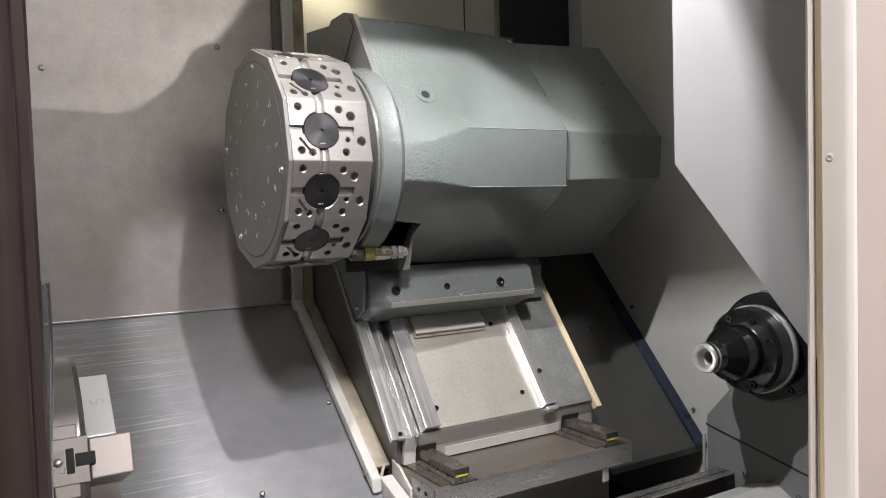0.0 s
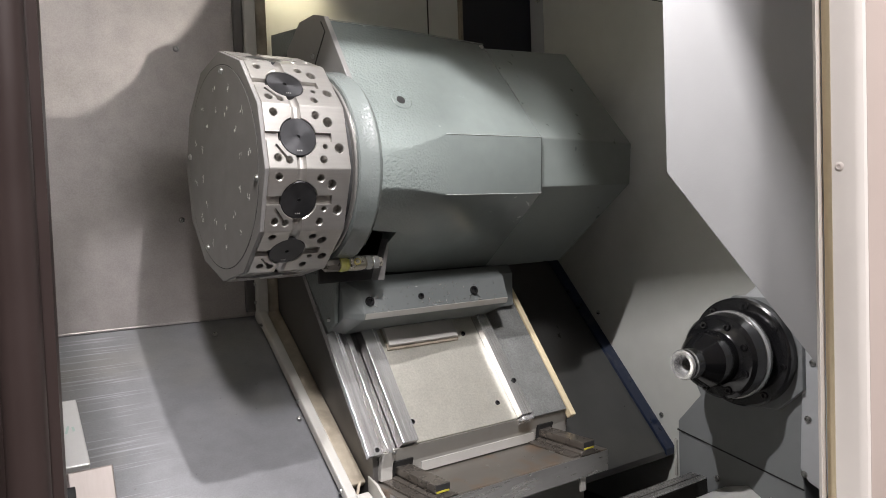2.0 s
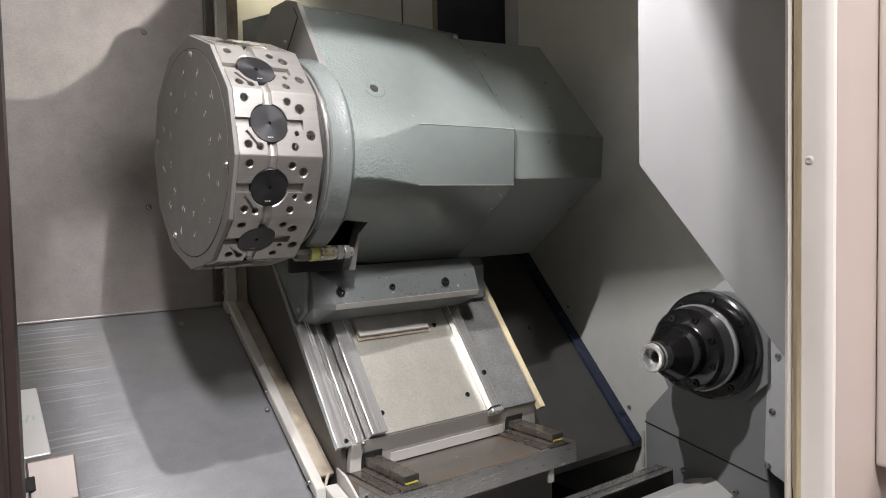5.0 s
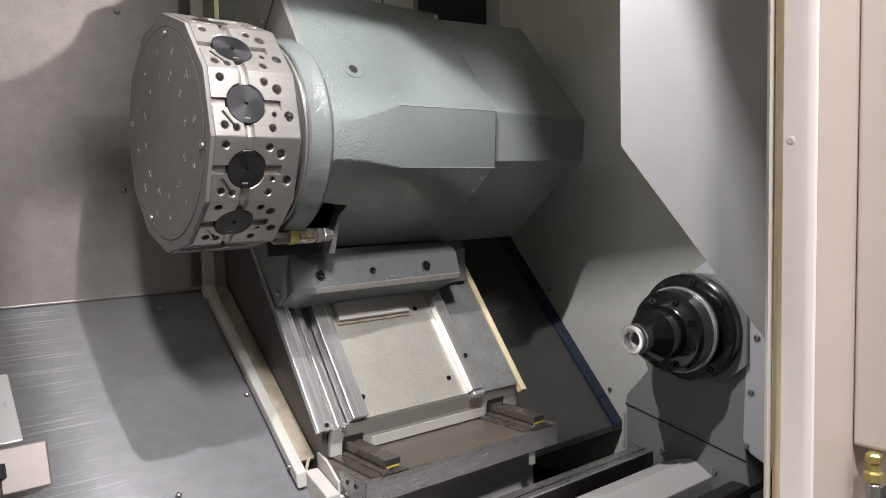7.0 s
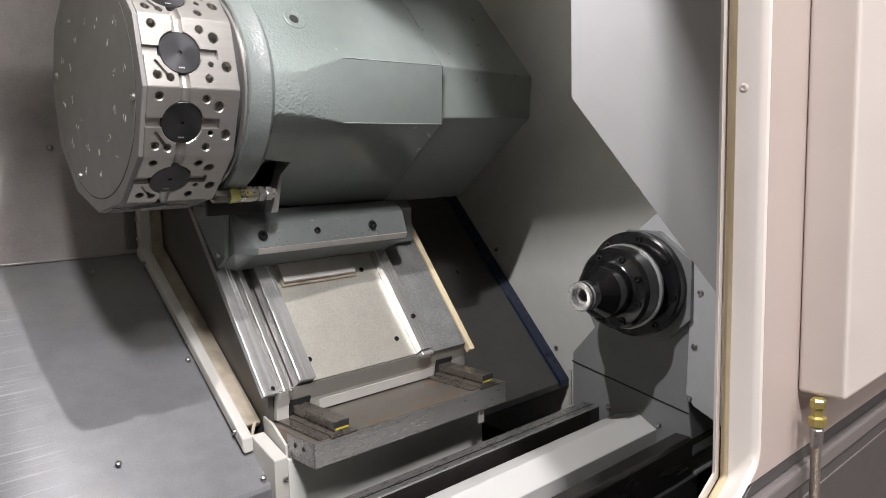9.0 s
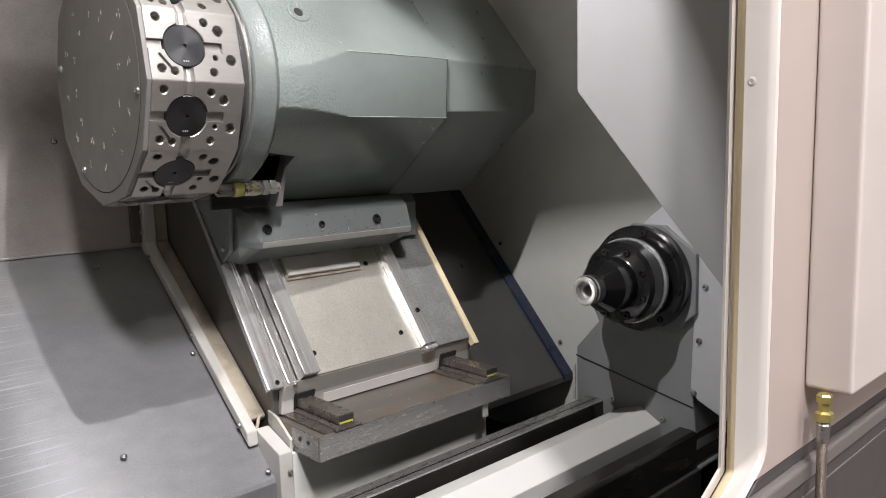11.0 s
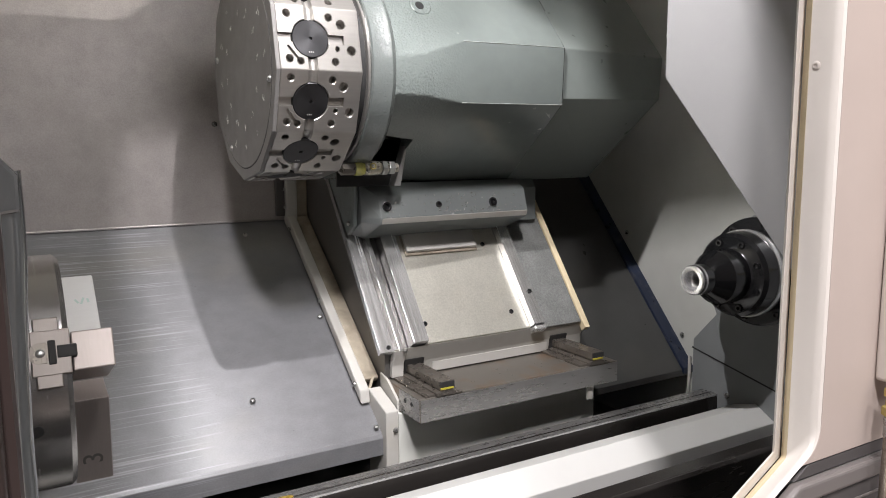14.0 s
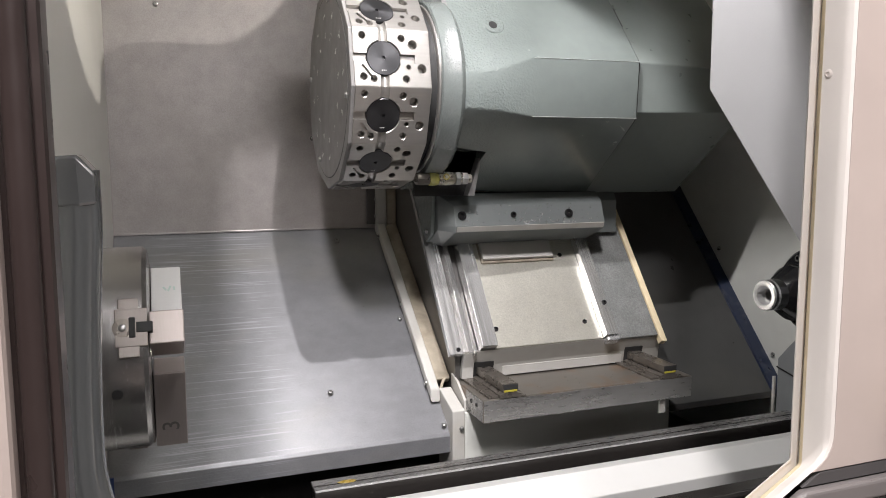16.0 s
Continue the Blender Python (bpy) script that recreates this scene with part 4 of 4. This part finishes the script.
part("end_cap", lofted({-0.386: [(-0.578, 1.222), (-0.622, 1.222), (-0.624, 1.267), (-0.578, 1.268)], -0.358: [(-0.577, 1.222), (-0.623, 1.222), (-0.625, 1.269), (-0.577, 1.270)], -0.344: [(-0.578, 1.224), (-0.622, 1.224), (-0.622, 1.252), (-0.578, 1.254)]}, 0.003), "handle", hd, "square grey end cap")
part("bracket", box(-0.40, -0.3865, -0.612, -0.588, 1.235, 1.258, 0.002), "black", hd)

fr = thing("door_frame", (0.33, -0.82, 0.9), "cream painted machine door frame with rounded corner and tan seal", "door frame")


def swept(rows, bev=0.0):
    """Rows of (outward, depth, corner radius, lift of the corner) drawn down the right edge of the opening, round its corner and along the slanting sill."""
    bm = bmesh.new()
    loops = []
    for o, y, r, *up in rows:
        x, zc, t = 0.2915 + o, 0.964 - 0.577 * o + sum(up), r * 0.577
        pts = [(x, 2.308)] + [(x - r + r * math.cos(radians(q)), zc + t - r * math.sin(radians(q))) for q in range(0, 61, 10)]
        pts.append((x - 0.182, zc - 0.105))
        loops.append([bm.verts.new((px, y, pz)) for px, pz in pts])
    for l0, l1 in zip(loops, loops[1:] + loops[:1]):
        for i in range(len(l0) - 1):
            bm.faces.new((l0[i], l0[i + 1], l1[i + 1], l1[i]))
    bm.faces.new([q[0] for q in loops]), bm.faces.new([q[-1] for q in loops])
    bmesh.ops.recalc_face_normals(bm, faces=bm.faces[:])
    return bm


part("inner_lip", swept([(0, -0.8175, 0.002), (0.0022, -0.8172, 0.002), (0.0030, -0.8142, 0.002), (0.0020, -0.8142, 0.002)]), "jambpaint", fr)
part("seal_channel", swept([(0.0026, -0.8156, 0.002), (0.0125, -0.8156, 0.002), (0.0125, -0.8130, 0.002), (0.0032, -0.8130, 0.002)]), "jambpaint", fr)
part("seal", swept([(0.0122, -0.8168, 0.004), (0.0098, -0.8186, 0.004), (0.0060, -0.8220, 0.005), (0.0030, -0.8262, 0.006), (0.0013, -0.8302, 0.006), (0.0124, -0.8302, 0.006)]), "felt", fr, "tan weather seal", smooth=True)
part("jamb", swept([(0.0015, -0.8303, 0.008), (0.0022, -0.838, 0.014, 0.006), (0.0030, -0.850, 0.026, 0.017), (0.0042, -0.8540, 0.030, 0.021), (0.0065, -0.8570, 0.032, 0.024), (0.0100, -0.8582, 0.034, 0.026), (0.0104, -0.8540, 0.034, 0.024), (0.0126, -0.8330, 0.008, 0.004), (0.0126, -0.8303, 0.008)]), "jambpaint", fr, "rounded jamb, cream paled as the lit side", smooth=True)
screw((0.2938, -0.8365, 1.341), (-1, 0, 0), fr, "frame", 0.0045, 0.001)
part("sill", box(-1.05, 0.108, -0.835, -0.806, 0.79, 0.855, 0.004), "frame", fr)
part("front_panel", prism([(0.3019, 2.308), (1.1, 2.308), (1.1, 0.969), (0.276, 0.969), (0.2853, 0.9746), (0.2943, 0.982), (0.3, 0.992), (0.3019, 1.005)], "y", -0.8586, -0.8535, 0.0008), "taupe", fr, "front panel of the machine, taupe for its shade")
pan = thing("control_box", (0.6, -0.88, 1.03), "cream painted control cabinet on the machine front", "control cabinet")
part("body", box(0.384, 0.95, -0.905, -0.859, 1.035, 2.1, 0.004, 3), "frame", pan)
part("vent_slot", box(0.50, 0.56, -0.9065, -0.9045, 1.22, 1.235, 0.0008), "darkbase", pan)
hose = thing("braided_hose", (0.402, -0.88, 0.8), "braided steel hose with brass couplings below the control cabinet", "hose")
part("brass_coupling", spun([(0, 0.006), (0.002, 0.009), (0.010, 0.009), (0.012, 0.006), (0.020, 0.006), (0.021, 0.0078), (0.028, 0.0078), (0.030, 0.006)], (0.380, -0.881, 1.004), "z", 6), "brass", hose, "brass coupling")
part("ferrule", spun([(0, 0.006), (0.018, 0.0066), (0.020, 0.005)], (0.379, -0.881, 0.984), "z", 16), "bolt", hose, smooth=True)
part("braid", tube(smooth_line([(0.379, -0.881, 0.988), (0.376, -0.882, 0.96), (0.371, -0.884, 0.90), (0.368, -0.888, 0.78)], 6), 0.0050, 16), "braid", hose, smooth=True)
led = thing("front_ledge", (0.6, -0.88, 0.05), "dark grey ledge and skirt along the machine's lower front", "ledge")
part("groove", prism([(0.288, 0.968), (1.3, 0.968), (1.3, 0.955), (0.266, 0.955)], "y", -0.8575, -0.8535, 0.001), "darkbase", led)
part("rail", prism([(0.264, 0.954), (1.3, 0.954), (1.3, 0.934), (0.230, 0.934)], "y", -0.866, -0.8535, 0.004, 3), "ledge", led, "mid grey rounded rail")
part("skirt", prism([(0.228, 0.933), (1.3, 0.933), (1.3, 0.05), (-1.2, 0.05), (-1.2, 0.775), (-0.047, 0.775)], "y", -0.862, -0.8535, 0.002), "darkbase", led)
part("skirt_bead", prism([(0.22, 0.918), (1.3, 0.918), (1.3, 0.9155), (0.216, 0.9155)], "y", -0.8635, -0.8622, 0.0003), "ledge", led)

# inner sheet with the slanting cut-out for the tailstock
structure("wall_inner", prism([(-0.582, 2.39), (-0.583, 1.354), (-0.806, 1.0955), (-0.806, 2.308), (-0.765, 2.308), (-0.765, 2.39)], "x", 0.371, 0.375, 0.0008), "panel", "light grey inner sheet with a slanting lower edge", "wall")

# ---------------------------------------------------------------- roof parts out of sight, some placed to cut light
structure("roof", box(-0.47, 1.1, -0.77, 0.43, 2.40, 2.43, 0), "cream", "pale painted cabin roof over the work space", "roof")
# unseen beam whose lower edge limits the ceiling light on the rear wall
structure("door_header", box(-1.05, 1.1, -0.84, -0.77, 2.31, 2.55, 0), "frame", "unseen beam over the machine door, set to cut the ceiling light", "beam")
# unseen visor and end shades, angled to give the bar light its shadow edges
lamp = thing("unseen_lamp_shades", (0.06, -0.50, 2.40), "unseen grey lamp housing with shades added to cut its light", "lamp")
part("back", box(0.024, 0.178, -0.548, -0.386, 2.014, 2.035, 0.002), "panel", lamp)
part("visor", box(0.0322, 0.1446, -0.3896, -0.386, 1.903, 2.013, 0), "panel", lamp)
part("end_shade", prism([(0.1729, -0.54), (0.1762, -0.54), (0.1491, -0.386), (0.1458, -0.386)], "z", 1.903, 2.013, 0), "panel", lamp)
part("end_shade", prism([(0.0550, -0.54), (0.0583, -0.54), (0.0318, -0.386), (0.0285, -0.386)], "z", 1.903, 2.013, 0), "panel", lamp)
part("rear_shade", box(0.0550, 0.172, -0.548, -0.541, 1.883, 2.013, 0), "panel", lamp)
part("hanger", box(0.04, 0.08, -0.51, -0.49, 2.035, 2.41, 0.001), "panel", lamp)
# ends and marks
part("seal_cord", tube(smooth_line([(0.224, 0.012, 0.842), (0.222, -0.012, 0.838), (0.214, -0.022, 0.832), (0.206, -0.030, 0.818), (0.204, -0.040, 0.806)], 5), 0.003, 8), "seal", rail, "loose end of the sealant cord", smooth=True)
part("edge_trim", box(0.899, 0.9045, -0.182, -0.176, 0.735, 0.815, 0.001), "white", tail)
mark = bpy.data.curves.new("jaw_number", "FONT")
mark.body, mark.size, mark.extrude = "3", 0.030, 0.0002
three = new("number_mark", mark)
three.data.materials.append(M["ink"])
three.parent = chk
n3 = Vector((0, -0.99, -0.139))
up3 = Vector((0, -0.139, 0.99))
three.matrix_local = Matrix.Translation(-chk.location) @ Matrix.Translation((-0.292, -0.3698, 0.925)) @ Matrix((up3, n3.cross(up3), n3)).transposed().to_4x4() @ pose(-0.009, -0.011, 0)
for i, q in enumerate(((0.0, 0.010), (0.006, 0.006), (-0.006, 0.007))):
    part("green_mark", turned(box(-0.0012, 0.0012, -q[1] / 2, q[1] / 2, 0, 0.0004, 0), frame_at((-0.286 + q[0], -0.3069, 1.0939), (0, -0.616, 0.788)) @ pose(0, 0, 0, 0, 0, 25 * i - 20)), "mint", chk, "faded green marker stroke")
part("oil_stain", turned(spun([(0, 0.012), (0.0005, 0.011)], (0, 0, 0), "z", 18), Matrix.Translation((-0.03, -0.234, 0.7511)) @ Matrix.Diagonal((1.3, 0.5, 1, 1))), "oil", way, "yellow oil stain")
part("brush_strip", box(-0.394, -0.384, -0.1005, -0.0965, 0.700, 0.7565, 0.0006), "bluebrush", chip, "blue brush strip")

# fine bright chips scattered on the clamp bar and the block
rnd = random.Random(11)
flakes = []
NC = Vector((0, -0.945, 0.327))
for i in range(110):
    x, v = 0.255 + 0.325 * rnd.betavariate(1.3, 1.3), rnd.random() ** 0.8
    p = Vector((x, 0.007 - 0.0145 * v, 1.1795 - 0.041 * v)) + NC * 0.0006
    w, h = rnd.uniform(0.0006, 0.0022), rnd.uniform(0.0004, 0.0011)
    flakes.append(turned(box(-w, w, -h, h, -0.0003, 0.0003, 0), frame_at(p, NC) @ pose(0, 0, 0, rnd.uniform(-25, 25), rnd.uniform(-25, 25), rnd.uniform(0, 180))))
for i in range(9):
    p = Vector((rnd.uniform(0.36, 0.60), rnd.uniform(-0.15, -0.085), 0.8387))
    w, h = rnd.uniform(0.0008, 0.003), rnd.uniform(0.0005, 0.001)
    flakes.append(turned(box(-w, w, -h, h, -0.0003, 0.0003, 0), frame_at(p, (0, 0, 1)) @ pose(0, 0, 0, 0, 0, rnd.uniform(0, 180))))
for i in range(28):
    y = rnd.uniform(-0.08, 0.34)
    q = slope_pt(y, 0.0006)
    w = rnd.uniform(0.0005, 0.0016)
    flakes.append(turned(box(-w, w, -0.0004, 0.0004, -0.0003, 0.0003, 0), frame_at((rnd.uniform(-0.2, 0.19), q[0], q[1]), (0, -s, c)) @ pose(0, 0, 0, 0, 0, rnd.uniform(0, 180))))
tagged(part("metal_chips", joined(*flakes), "bright", None), "fine bright metal chips scattered on oily surfaces", "metal chips", kind="stuff")
